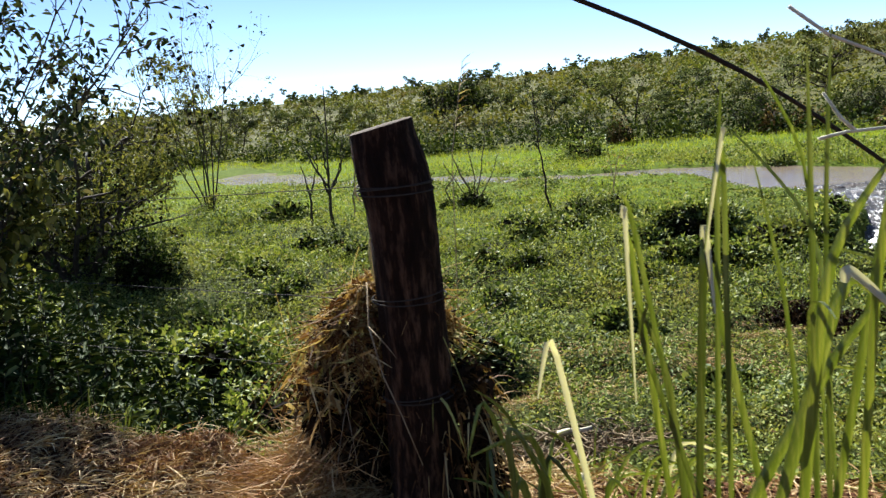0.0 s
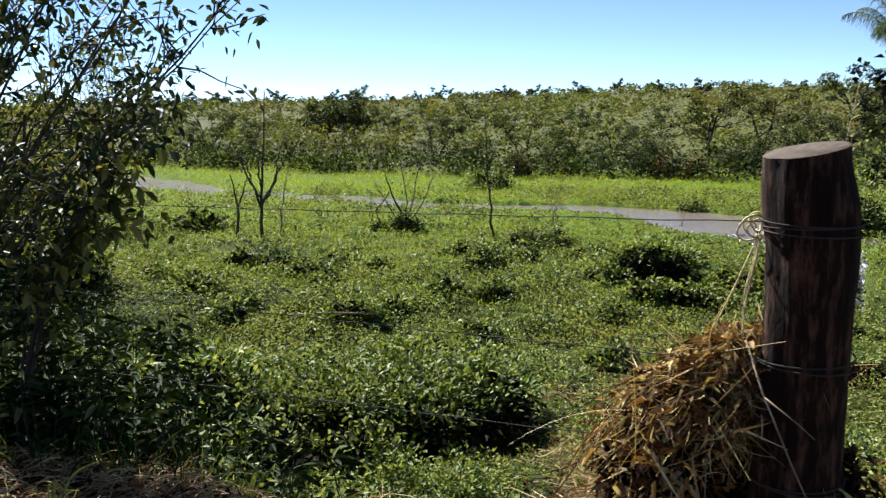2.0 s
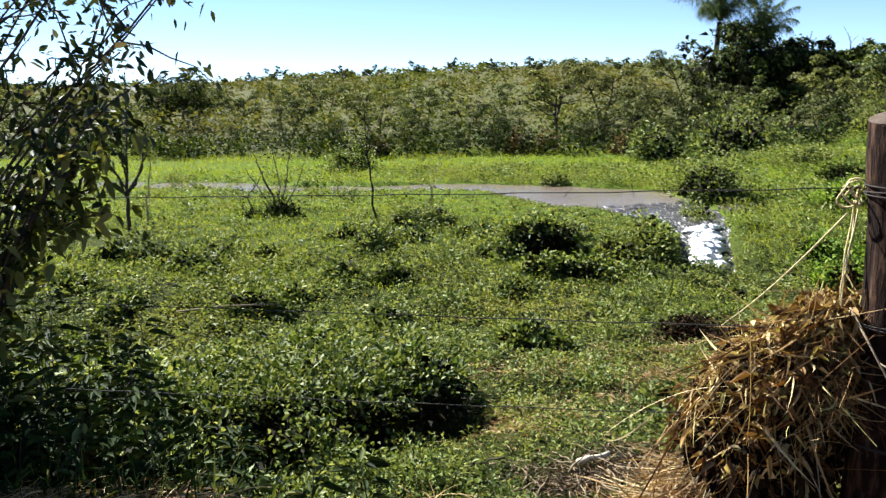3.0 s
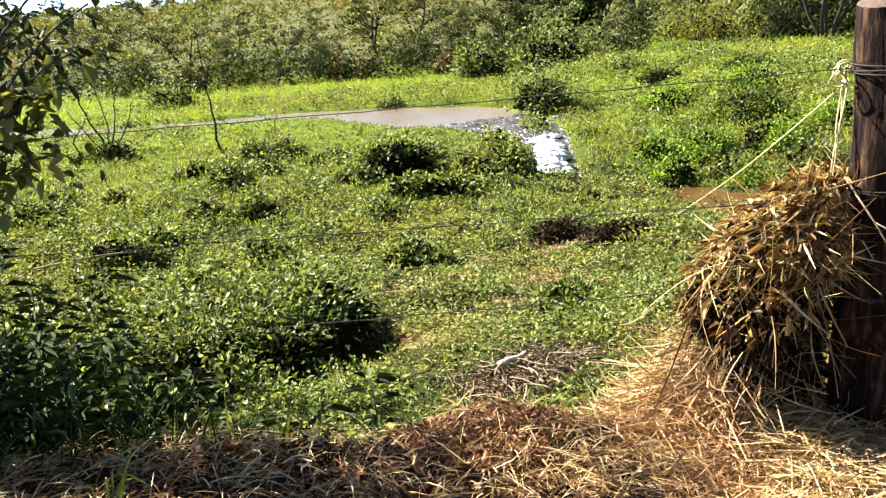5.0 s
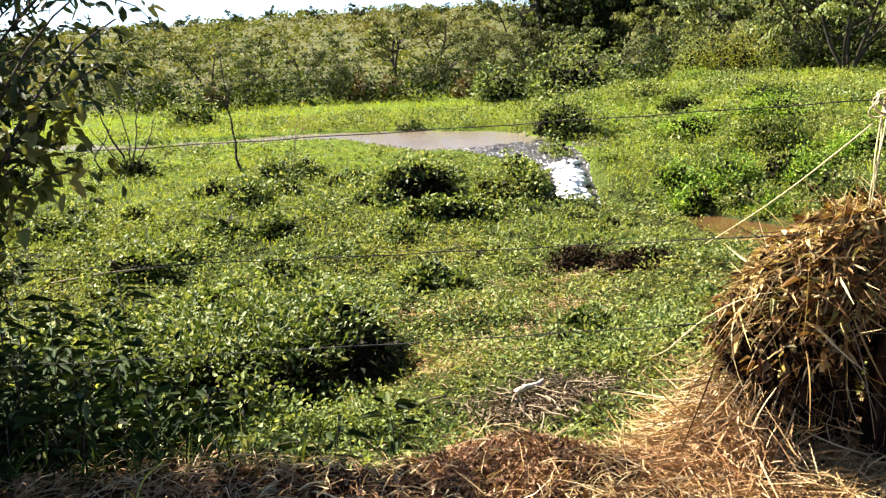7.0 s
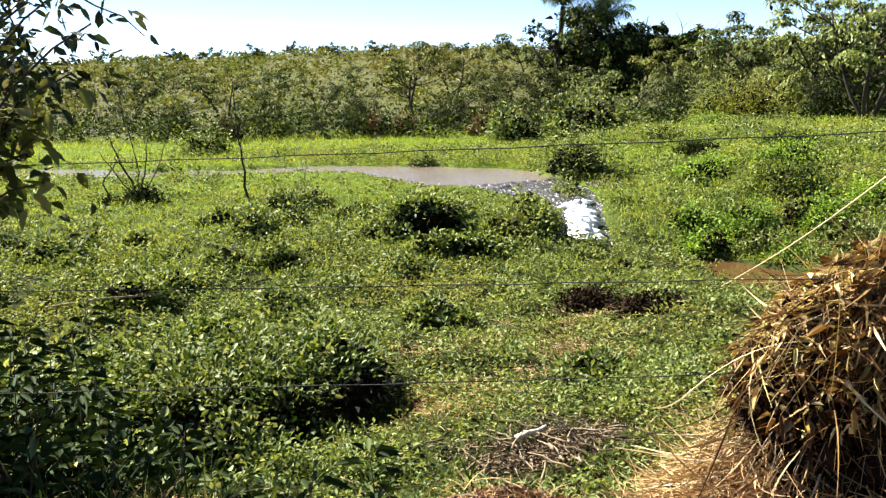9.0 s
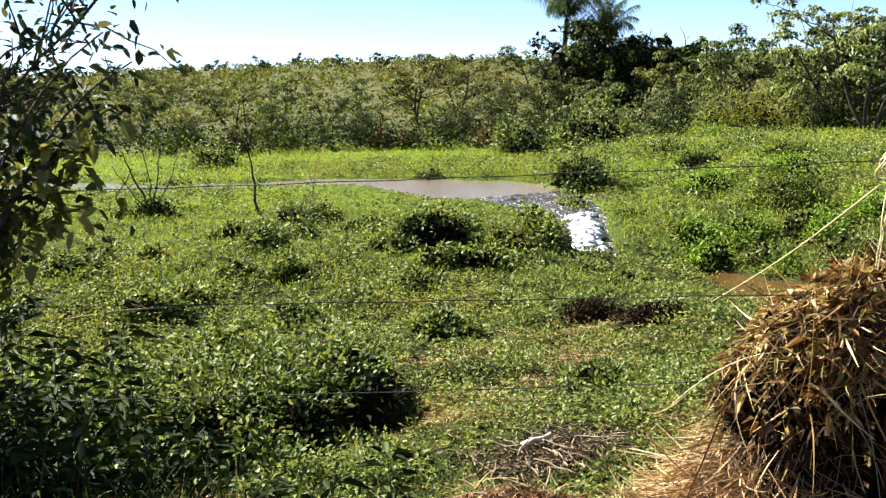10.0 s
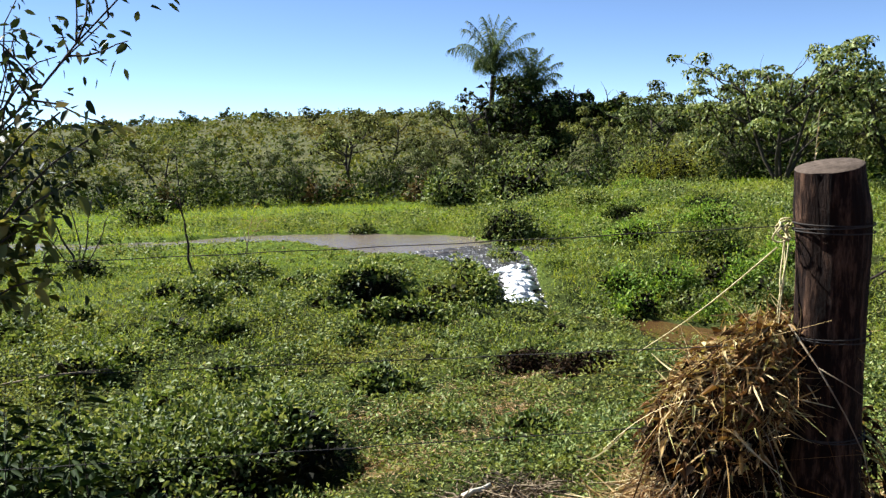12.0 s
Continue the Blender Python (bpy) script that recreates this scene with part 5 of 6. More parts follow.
# ---- straw and fine litter on the bank ----
def litter():
    n = 46000
    x = np.where(rs.uniform(size=n) < 0.3, rs.normal(size=n) * 0.4 - 0.4, rs.uniform(-3.6, 2.6, n))
    s = np.where(rs.uniform(size=n) < 0.82, rs.uniform(-1.1, 0.25, n), -0.9 - np.abs(rs.normal(size=n)) * 0.8)
    keep = rs.uniform(size=n) < np.clip(1.25 - np.maximum(s, 0) * 0.7 - np.clip(x - 0.1, 0, 0.5) * (s > -0.15) * 1.7 - np.clip(-0.7 - x, 0, 0.6) * 1.7 - np.clip(np.abs(x + 0.5) - 1.9, 0, 2) * 0.8 + 0.6 * np.exp(-((x + 0.4) / 0.5) ** 2) + 0.5 * wave(x, s, 2.5, 8) - 1.6 * np.exp(-((x + 1.06) / 0.25) ** 2 - ((s + 0.3) / 0.25) ** 2), 0, 1)
    x, s = x[keep], s[keep]
    y = s + 3.35 - 0.3 * x
    y, x = y[past_lip(x, y) < 0.22], x[past_lip(x, y) < 0.22]
    n = len(x)
    P = np.stack([x, y, height(x, y) + rs.uniform(0.002, 0.05, n)], 1)
    a = rs.uniform(0, 2 * np.pi, n)
    D = np.stack([np.cos(a), np.sin(a), rs.normal(size=n) * 0.22 - 0.1 * np.sin(a)], 1)
    bow = unit(rs.normal(size=(n, 3)) * [1, 1, 0.35])
    V, T = blades(P, D, rs.uniform(0.03, 0.14, n), rs.uniform(0.002, 0.0055, n), rs.uniform(0, 0.9, n), 2, bow, 0.6)
    V[:, 2] = np.maximum(V[:, 2], height(V[:, 0], V[:, 1]) + 0.003)
    tagged(new("straw_litter", tri_mesh("straw_litter", V, T, M_straw)), "loose golden straw strewn over the red earth bank", "straw", kind="stuff")


litter()
n = 7500
a, q = rs.uniform(0, 2 * np.pi, n), rs.uniform(0, 1, n) ** 0.5
x, y = -1.06 + np.cos(a) * q * 0.28, 3.36 + np.sin(a) * q * 0.26
P = np.stack([x, y, height(x, y) + rs.uniform(0, 0.06, n)], 1)
tagged(new("dry_fern_litter", tri_mesh("dry_fern_litter", *leaves(P, rs.normal(size=(n, 3)) + [0, 0, 0.3], rs.uniform(0.012, 0.034, n), 0.3), M_red)), "mound of crumbled red-brown dry fern on the bank", "litter", kind="stuff")


def twig_pile(cx, cy, count, spread, big=True):
    ob = thing("twig_pile", (cx, cy, zat(cx, cy)), "heap of dry twigs and broken sticks lying in the grass", "twigs")
    for k in range(count):
        a = rs.uniform(0, np.pi)
        L = rs.uniform(0.08, 0.4)
        c = rs.normal(size=2) * spread * [0.4, 0.19]
        p = np.array([c[0], c[1], 0.02 + 0.09 * rs.uniform() * math.exp(-(c @ c) / (0.1 * spread * spread))])
        p[2] += zat(cx + c[0], cy + c[1]) - zat(cx, cy)
        way = np.array([math.cos(a), math.sin(a), rs.normal() * 0.15])
        line = p + way * (np.linspace(-0.5, 0.5, 6) * L)[:, None] + np.cumsum(rs.normal(size=(6, 3)) * 0.011, axis=0)
        part("twig", tube(line, rs.uniform(0.003, 0.011), 0.0025, 5), (M_pale, M_bark, M_pale, M_pale)[k % 4], ob)
    if big:
        part("stick", tube([(-0.12, 0.12, 0.07), (-0.04, 0.13, 0.085), (0.05, 0.13, 0.085), (0.12, 0.15, 0.09)], 0.022, 0.016, 8, 0.1), M_stalk, ob, "short pale broken stick")


n = 4200
P = np.stack([0.62 + rs.normal(size=n) * 0.3, 5.66 + rs.normal(size=n) * 0.15, np.zeros(n)], 1)
P[:, 2] = height(P[:, 0], P[:, 1]) + rs.uniform(0, 0.07, n)
tagged(new("bark_litter", tri_mesh("bark_litter", *leaves(P, rs.normal(size=(n, 3)) * [1, 1, 0.4], rs.uniform(0.015, 0.055, n), 0.2), M_dust)), "grey-brown crumbled bark and leaf litter under the twigs", "litter", kind="stuff")
twig_pile(0.62, 5.68, 120, 1.0)
twig_pile(3.2, 8.0, 14, 0.6, False)
bush("low green clump on the lip of the bank", -0.82, 3.38, 0.13, 0.1, 0.12, 420, 0.03, M_herb, 0.0, stems=4, sink=0.02)
fall = thing("fallen_stick", (-1.75, 10.0, zat(-1.75, 10.0)), "pale straight stick lying on the pasture", "stick")
part("stick", tube([(-0.3, 0, 0.1), (0.2, 0.0, 0.12), (0.75, -0.02, 0.1)], 0.012, 0.01, 6), M_pale, fall)


# ---- tall cane grass on the bank ----
def ribbon(base, top, tip, width, fold=0.6, segs=14):
    """A long grass blade from its base over its highest place to its hanging tip."""
    base, top, tip = [np.array(v, float) for v in (base, top, tip)]
    u = np.linspace(0, 1, segs + 1)[:, None]
    knee = 0.62
    first = base + (top - base) * np.clip(u / knee, 0, 1)
    v = np.clip((u - knee) / (1 - knee), 0, 1)
    C = np.where(u < knee, first, top + (tip - top) * v + np.array([0, 0, 1.0]) * 0.05 * np.linalg.norm(tip - top) * 4 * v * (1 - v))
    C[1:-1] = (C[:-2] + 2 * C[1:-1] + C[2:]) / 4
    tan = unit(np.gradient(C, axis=0))
    S = unit(np.cross(tan, np.array([0.25, 1.0, 0.1])))
    N = np.cross(S, tan)
    w = 0.62 * width * np.sin(np.pi * np.clip(0.12 + 0.88 * u, 0, 0.985)) ** 0.55 * 0.5
    V = np.stack([C - S * w + N * w * fold, C, C + S * w + N * w * fold], 1).reshape(-1, 3)
    T = []
    for i in range(segs):
        for j in (0, 1):
            a = i * 3 + j
            T += [(a, a + 1, a + 4), (a, a + 4, a + 3)]
    return V, np.array(T)


def cane():
    ob = thing("cane_grass", (0.95, 2.1, 0.36), "tall clump of broad green cane grass with bent-over blades", "grass clump")
    o = np.array([0.95, 2.1, 0.36])
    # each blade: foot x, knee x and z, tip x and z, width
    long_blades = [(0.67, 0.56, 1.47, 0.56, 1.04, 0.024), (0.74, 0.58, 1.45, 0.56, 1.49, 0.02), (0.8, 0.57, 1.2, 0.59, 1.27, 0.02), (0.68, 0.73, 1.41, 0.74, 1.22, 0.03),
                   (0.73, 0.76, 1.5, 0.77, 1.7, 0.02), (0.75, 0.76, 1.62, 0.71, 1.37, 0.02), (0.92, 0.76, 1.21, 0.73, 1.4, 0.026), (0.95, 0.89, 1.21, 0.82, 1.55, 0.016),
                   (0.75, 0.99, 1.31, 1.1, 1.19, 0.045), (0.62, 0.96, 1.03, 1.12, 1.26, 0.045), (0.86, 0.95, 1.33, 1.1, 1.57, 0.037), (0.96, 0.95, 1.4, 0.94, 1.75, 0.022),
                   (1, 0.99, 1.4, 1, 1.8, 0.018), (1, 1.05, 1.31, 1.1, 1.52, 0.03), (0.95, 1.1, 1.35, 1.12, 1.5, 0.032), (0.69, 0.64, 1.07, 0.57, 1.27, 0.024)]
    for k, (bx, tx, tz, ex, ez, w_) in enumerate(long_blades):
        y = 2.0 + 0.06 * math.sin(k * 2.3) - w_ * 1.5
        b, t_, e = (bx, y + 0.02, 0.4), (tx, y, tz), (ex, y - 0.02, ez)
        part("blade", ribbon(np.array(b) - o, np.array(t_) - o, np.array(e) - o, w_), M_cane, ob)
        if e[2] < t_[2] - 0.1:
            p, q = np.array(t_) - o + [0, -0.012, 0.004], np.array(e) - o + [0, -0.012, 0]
            # white tip: the highlight on the folded blade put into colour
            part("lit_tip", ribbon(p - [0.006, 0, 0.03], p, q, w_ * 0.8), M_lit_blade, ob, "bent-over tip coloured white as if lit")
    for k in range(12):
        b = np.array([rs.uniform(1.05, 1.5), rs.uniform(1.85, 2.5), 0.36])
        lean = rs.normal(size=2) * 0.16 + [0.06, 0]
        hh = rs.uniform(0.5, 1.25)
        t_ = b + [lean[0], lean[1], hh]
        e = t_ + [lean[0] * 1.5 + rs.normal() * 0.1, lean[1] * 1.5 + rs.normal() * 0.1, rs.uniform(-0.35, 0.3)]
        part("blade", ribbon(b - o, t_ - o, e - o, rs.uniform(0.01, 0.024)), M_cane, ob)
    for p in ([(0.975, 2.0, 1.57), (1.03, 2.0, 1.58), (1.35, 1.98, 1.59)], [(1.05, 2.0, 1.58), (1.02, 2.0, 1.61), (0.985, 2.0, 1.665)], [(0.92, 2.0, 1.845), (1.0, 2.0, 1.78), (1.12, 1.98, 1.72), (1.4, 1.96, 1.63)], [(1.3, 2.0, 0.4), (1.26, 2.0, 1.1), (1.2, 2.0, 1.588)]):
        part("pale_stalk", tube(np.array(p) - o, 0.0045, 0.003, 6), M_stalk, ob, "dry cane stalk coloured white as in sun")
    low = thing("grass_tuft", (0.5, 2.3, zat(0.5, 2.3)), "low tuft of arching green grass blades beside the post", "grass clump")
    o = np.array(low.location)
    for k, (bx, tx, tz, ex, ez, w_) in enumerate([(0.52, 0.39, 1.18, 0.35, 1.02, 0.026), (0.4, 0.22, 1.02, 0.17, 0.86, 0.02), (0.3, 0.27, 0.99, 0.36, 0.85, 0.025), (0.5, 0.28, 0.96, 0.2, 1.04, 0.017),
                                                  (0.4, 0.34, 0.92, 0.18, 0.88, 0.028), (0.5, 0.42, 0.91, 0.33, 0.98, 0.017), (0.3, 0.36, 0.86, 0.46, 0.7, 0.024), (0.36, 0.3, 0.85, 0.25, 0.66, 0.02),
                                                  (0.45, 0.5, 0.83, 0.58, 0.72, 0.018), (0.55, 0.6, 0.8, 0.66, 0.85, 0.015), (0.26, 0.2, 0.8, 0.12, 0.72, 0.018)]):
        y = 2.07 + 0.06 * math.sin(k * 2.3)
        b, t_, e = (bx, y + 0.02, 0.4), (tx, y, tz), (ex, y - 0.02, ez)
        part("blade", ribbon(np.array(b) - o, np.array(t_) - o, np.array(e) - o, w_), M_lit_blade if w_ == 0.026 else M_cane, low)
    for k in range(44):
        b = np.array([rs.uniform(0.22, 0.66), rs.uniform(1.95, 2.45), 0.36])
        a, hh, out = rs.uniform(0, 6.283), rs.uniform(0.12, 0.42), rs.uniform(0.05, 0.2)
        t_ = b + [math.cos(a) * out, math.sin(a) * out, hh]
        e = b + [math.cos(a) * out * 2.3, math.sin(a) * out * 2.3, hh * rs.uniform(0.3, 1.1)]
        part("blade", ribbon(b - o, t_ - o, e - o, rs.uniform(0.006, 0.022)), (M_cane, M_cane, M_cane, M_lit_blade)[k % 4], low)


cane()
for x, y, h in [(-2.62, 3.6, 0.22), (-2.2, 3.5, 0.2), (-1.6, 3.85, 0.16), (0.55, 3.3, 0.2)]:
    ob = thing("grass_tuft", (x, y, zat(x, y)), "small tuft of bright green grass in the straw", "grass clump", "grass tufts on the bank")
    for k in range(9):
        a = rs.uniform(0, 2 * np.pi)
        r, hh = rs.uniform(0.02, 0.09), h * rs.uniform(0.5, 1.1)
        part("blade", ribbon((0, 0, 0), (math.cos(a) * r, math.sin(a) * r, hh), (math.cos(a) * r * 2.4, math.sin(a) * r * 2.4, hh * rs.uniform(0.5, 1.2)), rs.uniform(0.008, 0.016)), M_cane, ob)
ob = thing("hanging_branch", (0.33, 2.04, 1.985), "long thin dark bare branch leaning over the bank", "branch")
u = np.linspace(-0.75, 9.0, 40)[:, None]
bp_ = np.array([0.686, 0.656, -0.314]) * u + np.array([0, 0, 1.0]) * (0.05 * np.sin(u * 1.7) - 0.004 * u * u)
part("branch", tube(bp_, 0.006, 0.011, 7, 0.08), M_darkbranch, ob, smooth=True)

# ---- ground cover ----
def in_view(x, y):
    return (x > -0.72 * y - 0.6) & (x + 2.4 < 1.75 * (y - 0.8))


def dry_patch(x, y):
    v = np.zeros_like(x)
    for px, py, rx, ry in ((2.68, 11.35, 0.6, 0.3), (2.68, 11.7, 0.7, 0.3), (-0.75, 6.85, 0.75, 0.3), (-1.1, 7.3, 1.0, 0.5), (2.98, 8.36, 0.34, 0.2), (3.35, 7.88, 0.32, 0.18), (1.54, 8.42, 0.4, 0.14), (1.55, 6.65, 0.3, 0.14), (2.3, 8.2, 0.3, 0.12), (0.84, 7.8, 0.5, 0.25), (0.64, 5.68, 0.6, 0.3), (1.6, 7.0, 0.6, 0.22), (2.0, 7.4, 0.35, 0.15), (-2.6, 13.0, 0.6, 0.25)):
        v = np.maximum(v, np.exp(-(((x - px) / rx) ** 2 + ((y - py) / ry) ** 2)))
    for px, py, rx, ry in ((0.6, 5.66, 0.62, 0.3), (2.98, 8.36, 0.34, 0.22), (3.35, 7.88, 0.34, 0.2)):
        v = np.maximum(v, 1.8 * np.exp(-(((x - px) / rx) ** 2 + ((y - py) / ry) ** 2)))
    return v


def scatter(n, near, far, power, seed):
    rng = np.random.RandomState(seed)
    r = (near ** power + (far ** power - near ** power) * rng.uniform(size=n)) ** (1 / power)
    az = np.radians(rng.uniform(-42, 66, n))
    x, y = -0.8 + r * np.sin(az), 0.8 + r * np.cos(az)
    wet = np.minimum(np.minimum(edge_of(LAKE, x, y), edge_of(RAPID, x, y)), edge_of(POND, x, y))
    s = past_lip(x, y)
    ok = in_view(x, y) & (wet > 0.02) & (s > 0.06 - 0.3 * np.clip((x - 0.1) / 0.4, 0, 1) + 0.07 * wave(x, y, 3, 5)) & (np.hypot(x - 0.03, y - 2.755) > 0.3) & (rng.uniform(size=n) > 1.25 * dry_patch(x, y)) & (rng.uniform(size=n) > 0.7 * (1 - sm(-1.75, -1.1, x)) * (1 - sm(5.0, 5.6, y)))
    return x[ok], y[ok], r[ok], rng


def shore_low(x, y):
    """Shortens plants on the lake's near shore, to fit the camera's view of the water."""
    e = edge_of(LAKE, x, y)
    return np.where((y < np.interp(x, LAKE[:, 0], LAKE[:, 1])) & (x < 6), np.clip(np.where(x < 2.4, 0.5, 0.18) + e * 0.3, 0.18, 1), 1.0)


x, y, r, rng = scatter(345000, 1.9, 24, 0.7, 41)
clump = 0.6 * wave(x, y, 21, 15) + 0.4 * wave(x, y, 47, 16) + 0.35 * wave(x, y, 6, 17)
keep = rng.uniform(size=len(x)) < np.clip(0.62 + 1.1 * clump, 0.1, 1) * np.where((x < 3.8) & (y > 11.6 - 0.4 * x + 0.8 * wave(x, y, 0.9, 7)), 0.25, 1) * np.where((x > 5.2) & (x < 7.6) & (y > 10.6) & (y < 14), 0.3, 1)
x, y, r, clump = x[keep], y[keep], r[keep], clump[keep]
tall = np.clip(0.4 + 0.2 * wave(x, y, 2.3, 11) + 0.2 * wave(x, y, 7, 12) + 0.35 * clump, 0, 1)
n = len(x)
z = height(x, y) + (0.008 + 0.15 * tall ** 1.6) * rng.uniform(0.1, 1, n) * shore_low(x, y)
a = rng.uniform(0, 2 * np.pi, n)
D = np.stack([np.cos(a), np.sin(a), rng.uniform(0.0, 1.2, n)], 1)
mat_leaves = leaves(np.stack([x, y, z], 1), D, rng.uniform(0.55, 1.35, n) * (0.032 + 0.0017 * r), 0.4)
tagged(new("pasture_herbs", tri_mesh("pasture_herbs", *mat_leaves, M_herb)), "low mat of small-leaved green herbs covering the pasture", "ground cover", kind="stuff")


def tufts(name, label, n, seed, lo, hi, tall_lo, tall_hi, leaf, material, where):
    """Tufts of leaves that stand out of the mat."""
    x, y, r, rng = scatter(n, 3.0, 23, 0.85, seed)
    keep = where(x, y, rng.uniform(size=len(x)))
    x, y, r = x[keep], y[keep], r[keep]
    rad = rng.uniform(lo, hi, len(x)) * (0.8 + 0.03 * r) * np.clip(shore_low(x, y), 0.35, 1)
    count = np.clip((rad * 340 * (1.2 - 0.03 * r)).astype(int), 12, 110)
    which = np.repeat(np.arange(len(x)), count)
    n = len(which)
    d = unit(rng.normal(size=(n, 3)))
    d[:, 2] = np.abs(d[:, 2])
    tall = (rng.uniform(tall_lo, tall_hi, len(x)) * shore_low(x, y))[which]
    P = d * (rad[which] * rng.uniform(0.5, 1.1, n))[:, None] * np.stack([np.ones(n), np.ones(n), tall], 1)
    P += np.stack([x[which], y[which], height(x, y)[which] - 0.01], 1)
    D = d * [1, 1, 0.5] + rng.normal(size=(n, 3)) * 0.5 + [0, 0, 0.2]
    V, T = leaves(P, D, rng.uniform(0.6, 1.3, n) * (leaf + 0.0017 * r[which]), 0.48)
    tagged(new(name, tri_mesh(name, V, T, material)), label, "ground cover", kind="stuff")


tufts("herb_tufts", "dense tufts of small-leaved green herbs in the pasture", 9800, 43, 0.06, 0.22, 0.55, 1.15, 0.03, M_herb, lambda x, y, q: q < (0.2 + 0.7 * np.clip(0.5 + 0.8 * wave(x, y, 1.5, 14), 0, 1)) * np.where((x < 3.8) & (y > 11.6 - 0.4 * x), 0.35, 1))
tufts("weed_tufts", "broader-leaved darker weeds standing in the pasture", 5200, 44, 0.08, 0.24, 0.6, 1.35, 0.04, M_bush, lambda x, y, q: q < np.clip(0.25 + 1.1 * wave(x, y, 2.4, 18), 0.04, 1))

# tufts in a dark colour that paints shade between the herbs
tufts("shade_tufts", "small weeds coloured dark as the shade between the pasture herbs", 2200, 45, 0.05, 0.15, 0.6, 1.2, 0.034, M_dark, lambda x, y, q: q < np.clip(0.1 + 1.2 * wave(x, y, 3.1, 21), 0.0, 1) * np.where((x < 3.8) & (y > 11.6 - 0.4 * x), 0.3, 1))


def grass_field(name, label, n, near, far, power, seed, length, width, where, material, lean=0.35):
    x, y, r, rng = scatter(n, near, far, power, seed)
    k = where(x, y)
    x, y, r = x[k], y[k], r[k]
    n = len(x)
    D = np.stack([rng.normal(size=n) * lean, rng.normal(size=n) * lean, np.ones(n)], 1)
    L = rng.uniform(0.5, 1.2, n) * length * shore_low(x, y)
    V, T = blades(np.stack([x, y, height(x, y)], 1), D, L, width * (0.6 + 0.05 * r), rng.uniform(0.1, 0.6, n), 2)
    tagged(new(name, tri_mesh(name, V, T, material)), label, "grass", kind="stuff")


grass_field("far_grass", "bright yellow-green grass on the lake's far bank", 130000, 15, 38, 1.4, 51, 0.2, 0.007, lambda x, y: (edge_of(LAKE, x, y) < 13) & (np.hypot(x, y) < np.where(x < -1, 38, 30)) & (y > 15) & ((y > np.interp(x, LAKE[:, 0], LAKE[:, 1])) | (x > 6)), M_grass)
grass_field("lakeside_grass", "bright yellow-green grass along the near lake shore", 160000, 8, 31, 1.0, 52, 0.13, 0.006, lambda x, y: (y > 10.9 - 0.42 * (x + 1)) & (y < np.interp(x, LAKE[:, 0], LAKE[:, 1])) & (x < 4) & (wave(x, y, 0.9, 7) > -0.6), M_grass)
grass_field("pasture_tussocks", "patches of fresh yellow-green grass in the pasture", 60000, 7, 16, 0.9, 56, 0.14, 0.0045, lambda x, y: (np.hypot((x + 1.1) / 0.9, (y - 11.3) / 0.7) < 1) | (np.hypot((x + 0.3) / 0.5, (y - 9.6) / 0.4) < 1) | (np.hypot((x + 3.0) / 1.2, (y - 13.0) / 0.5) < 1), M_grass)
grass_field("bank_grass", "fresh bright grass on the stream's far bank", 60000, 8, 26, 1.0, 53, 0.24, 0.009, lambda x, y: (x > np.interp(y, [7, 9, 11, 13, 15], [6.2, 5.4, 4.8, 5.6, 7.2])) & (y < 20) & ((wave(x, y, 1.3, 9) > -0.3) | (y < 12.6) & (x < 7.4)), M_grass)
grass_field("pasture_grass", "thin grass blades between the pasture herbs", 36000, 3.4, 15, 0.7, 54, 0.12, 0.0035, lambda x, y: wave(x, y, 1.7, 13) > -0.4, M_herb)
rng = np.random.RandomState(55)
n = 9000
pick = rng.randint(0, 10, n)
cx = np.array([2.6, 0.5, 0.84, 1.6, 2.0, 1.5, 0.3, 1.6, 0.9, 2.2])[pick] + rng.normal(size=n) * np.array([0.5, 0.4, 0.5, 0.5, 0.4, 0.7, 0.4, 0.9, 0.5, 0.8])[pick]
cy = np.array([8.1, 6.9, 7.75, 7.0, 7.4, 7.9, 6.6, 9.7, 4.6, 6.0])[pick] + rng.normal(size=n) * np.array([0.2, 0.2, 0.2, 0.2, 0.2, 0.35, 0.2, 0.3, 0.4, 0.4])[pick]
a = rng.uniform(0, 2 * np.pi, n)
V, T = blades(np.stack([cx, cy, height(cx, cy) + rng.uniform(0.0, 0.04, n)], 1), np.stack([np.cos(a), np.sin(a), rng.uniform(-0.05, 0.5, n)], 1), rng.uniform(0.03, 0.11, n), 0.005, 0.4, 2)
tagged(new("withered_turf", tri_mesh("withered_turf", V, T, M_straw)), "thin withered grass on the bare patches of the pasture", "grass", kind="stuff")
n = 1300
x = rng.uniform(-3.2, -1.0, n)
y = 3.4 - 0.3 * x + rng.uniform(-0.15, 0.75, n)
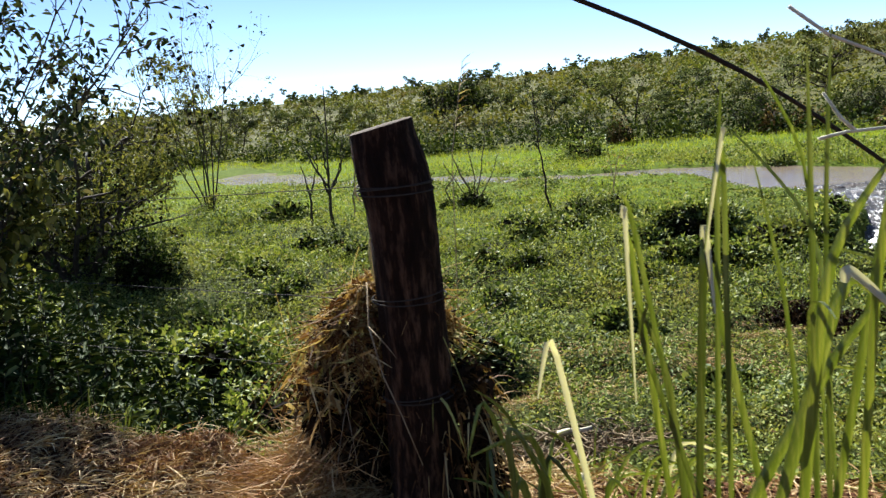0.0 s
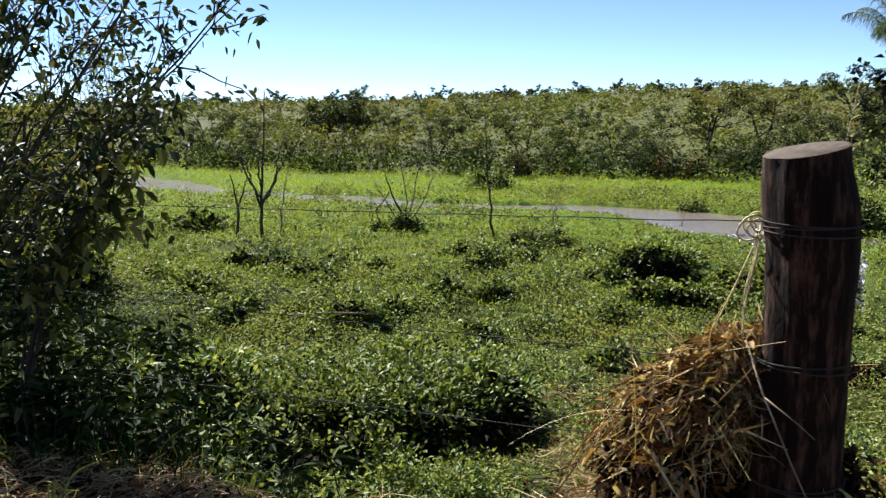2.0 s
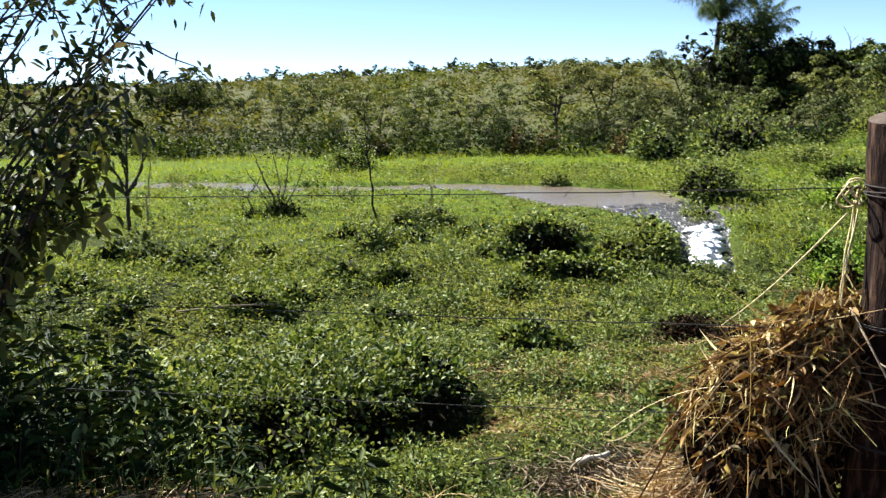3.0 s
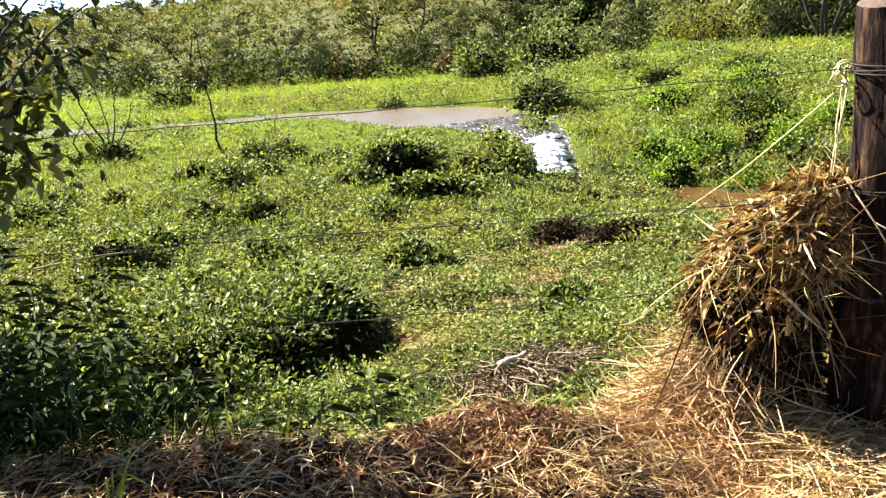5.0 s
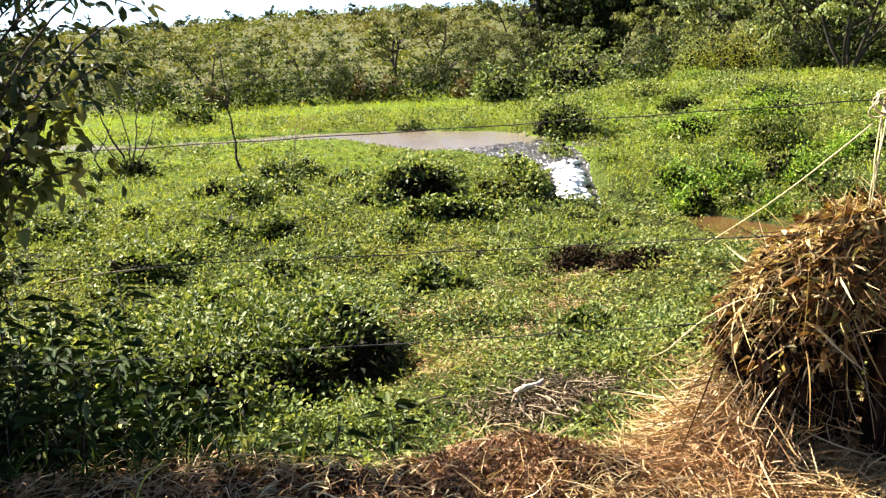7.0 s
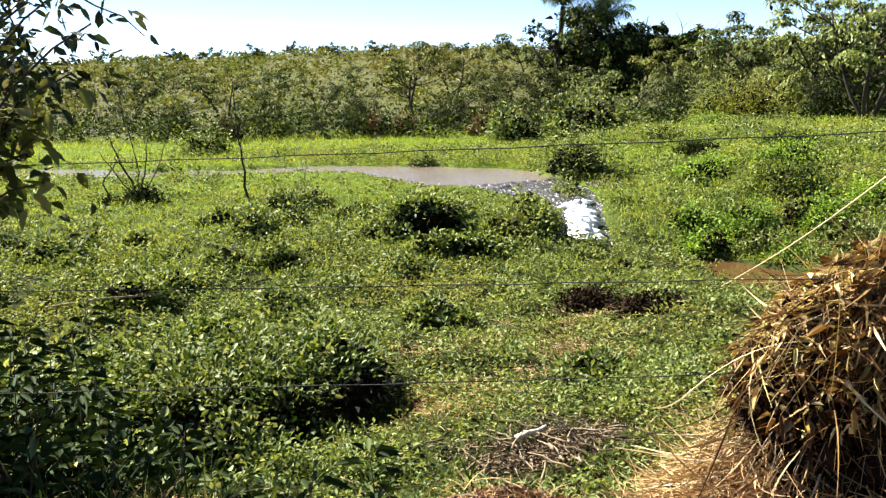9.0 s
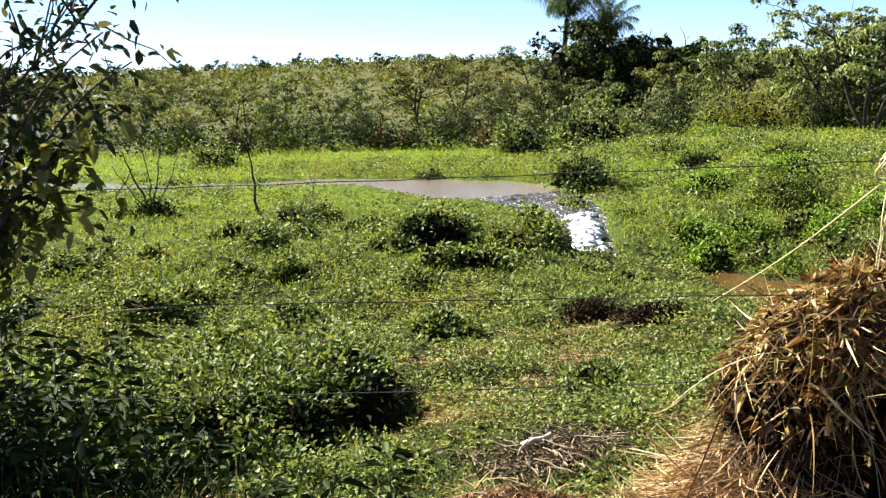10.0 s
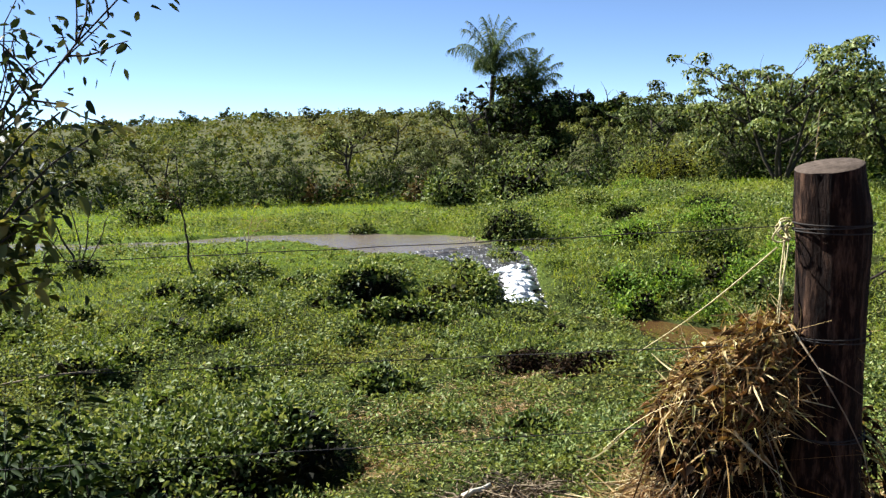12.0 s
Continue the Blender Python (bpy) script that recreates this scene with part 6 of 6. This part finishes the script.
V, T = blades(np.stack([x, y, height(x, y)], 1), np.stack([rng.normal(size=n) * 0.3, rng.normal(size=n) * 0.3, np.ones(n)], 1), rng.uniform(0.1, 0.42, n), rng.uniform(0.004, 0.009, n), rng.uniform(0.1, 0.7, n), 3)
tagged(new("bank_edge_grass", tri_mesh("bank_edge_grass", V, T, M_dark)), "thin dark green grass growing between the weeds on the bank", "grass", kind="stuff")
n = 8000
x = rng.uniform(-3.4, -0.7, n)
y = rng.uniform(-0.8, 0.45, n) + 3.35 - 0.3 * x
a = rng.uniform(0, 2 * np.pi, n)
V, T = blades(np.stack([x, y, height(x, y) + rng.uniform(0.0, 0.08, n)], 1), np.stack([np.cos(a), np.sin(a), rng.uniform(-0.1, 0.5, n)], 1), rng.uniform(0.05, 0.2, n), rng.uniform(0.002, 0.0055, n), rng.uniform(0.1, 0.9, n), 4)
tagged(new("dead_grass", tri_mesh("dead_grass", V, T, M_straw)), "tangled straw-coloured dead grass under the weeds on the bank", "dead grass", kind="stuff")
n = 2000
u, v = rng.normal(size=2 * n), rng.normal(size=2 * n)
x, y = np.repeat([2.98, 3.38], n) + u * np.repeat([0.17, 0.2], n), np.repeat([8.42, 7.95], n) + v * 0.1
P = np.stack([x, y, height(x, y) + 0.02 + rng.uniform(0, 1, 2 * n) * np.repeat([0.34, 0.24], n) * np.exp(-0.3 * (u * u + v * v))], 1)
tagged(new("rotten_litter", tri_mesh("rotten_litter", *leaves(P, rng.normal(size=(2 * n, 3)), rng.uniform(0.02, 0.07, 2 * n), 0.4), M_rot_shade)), "dark brown clods and rotten litter on the trodden patches", "litter", kind="stuff")
n = 9400
x = np.where(np.arange(n) < 8200, rng.uniform(-3.4, -0.8, n), rng.uniform(0.15, 1.8, n))
y = rng.uniform(-0.9, 0.35, n) - np.where(x > 0, 0.4, 0.0) + 3.35 - 0.3 * x
P = np.stack([x, y, height(x, y) + rng.uniform(0.0, 0.03, n)], 1)
tagged(new("leaf_mould", tri_mesh("leaf_mould", *leaves(P, rng.normal(size=(n, 3)) * [1, 1, 0.4], rng.uniform(0.025, 0.07, n), 0.4), M_litter)), "red-brown dead leaves on the earth of the bank", "litter", kind="stuff")
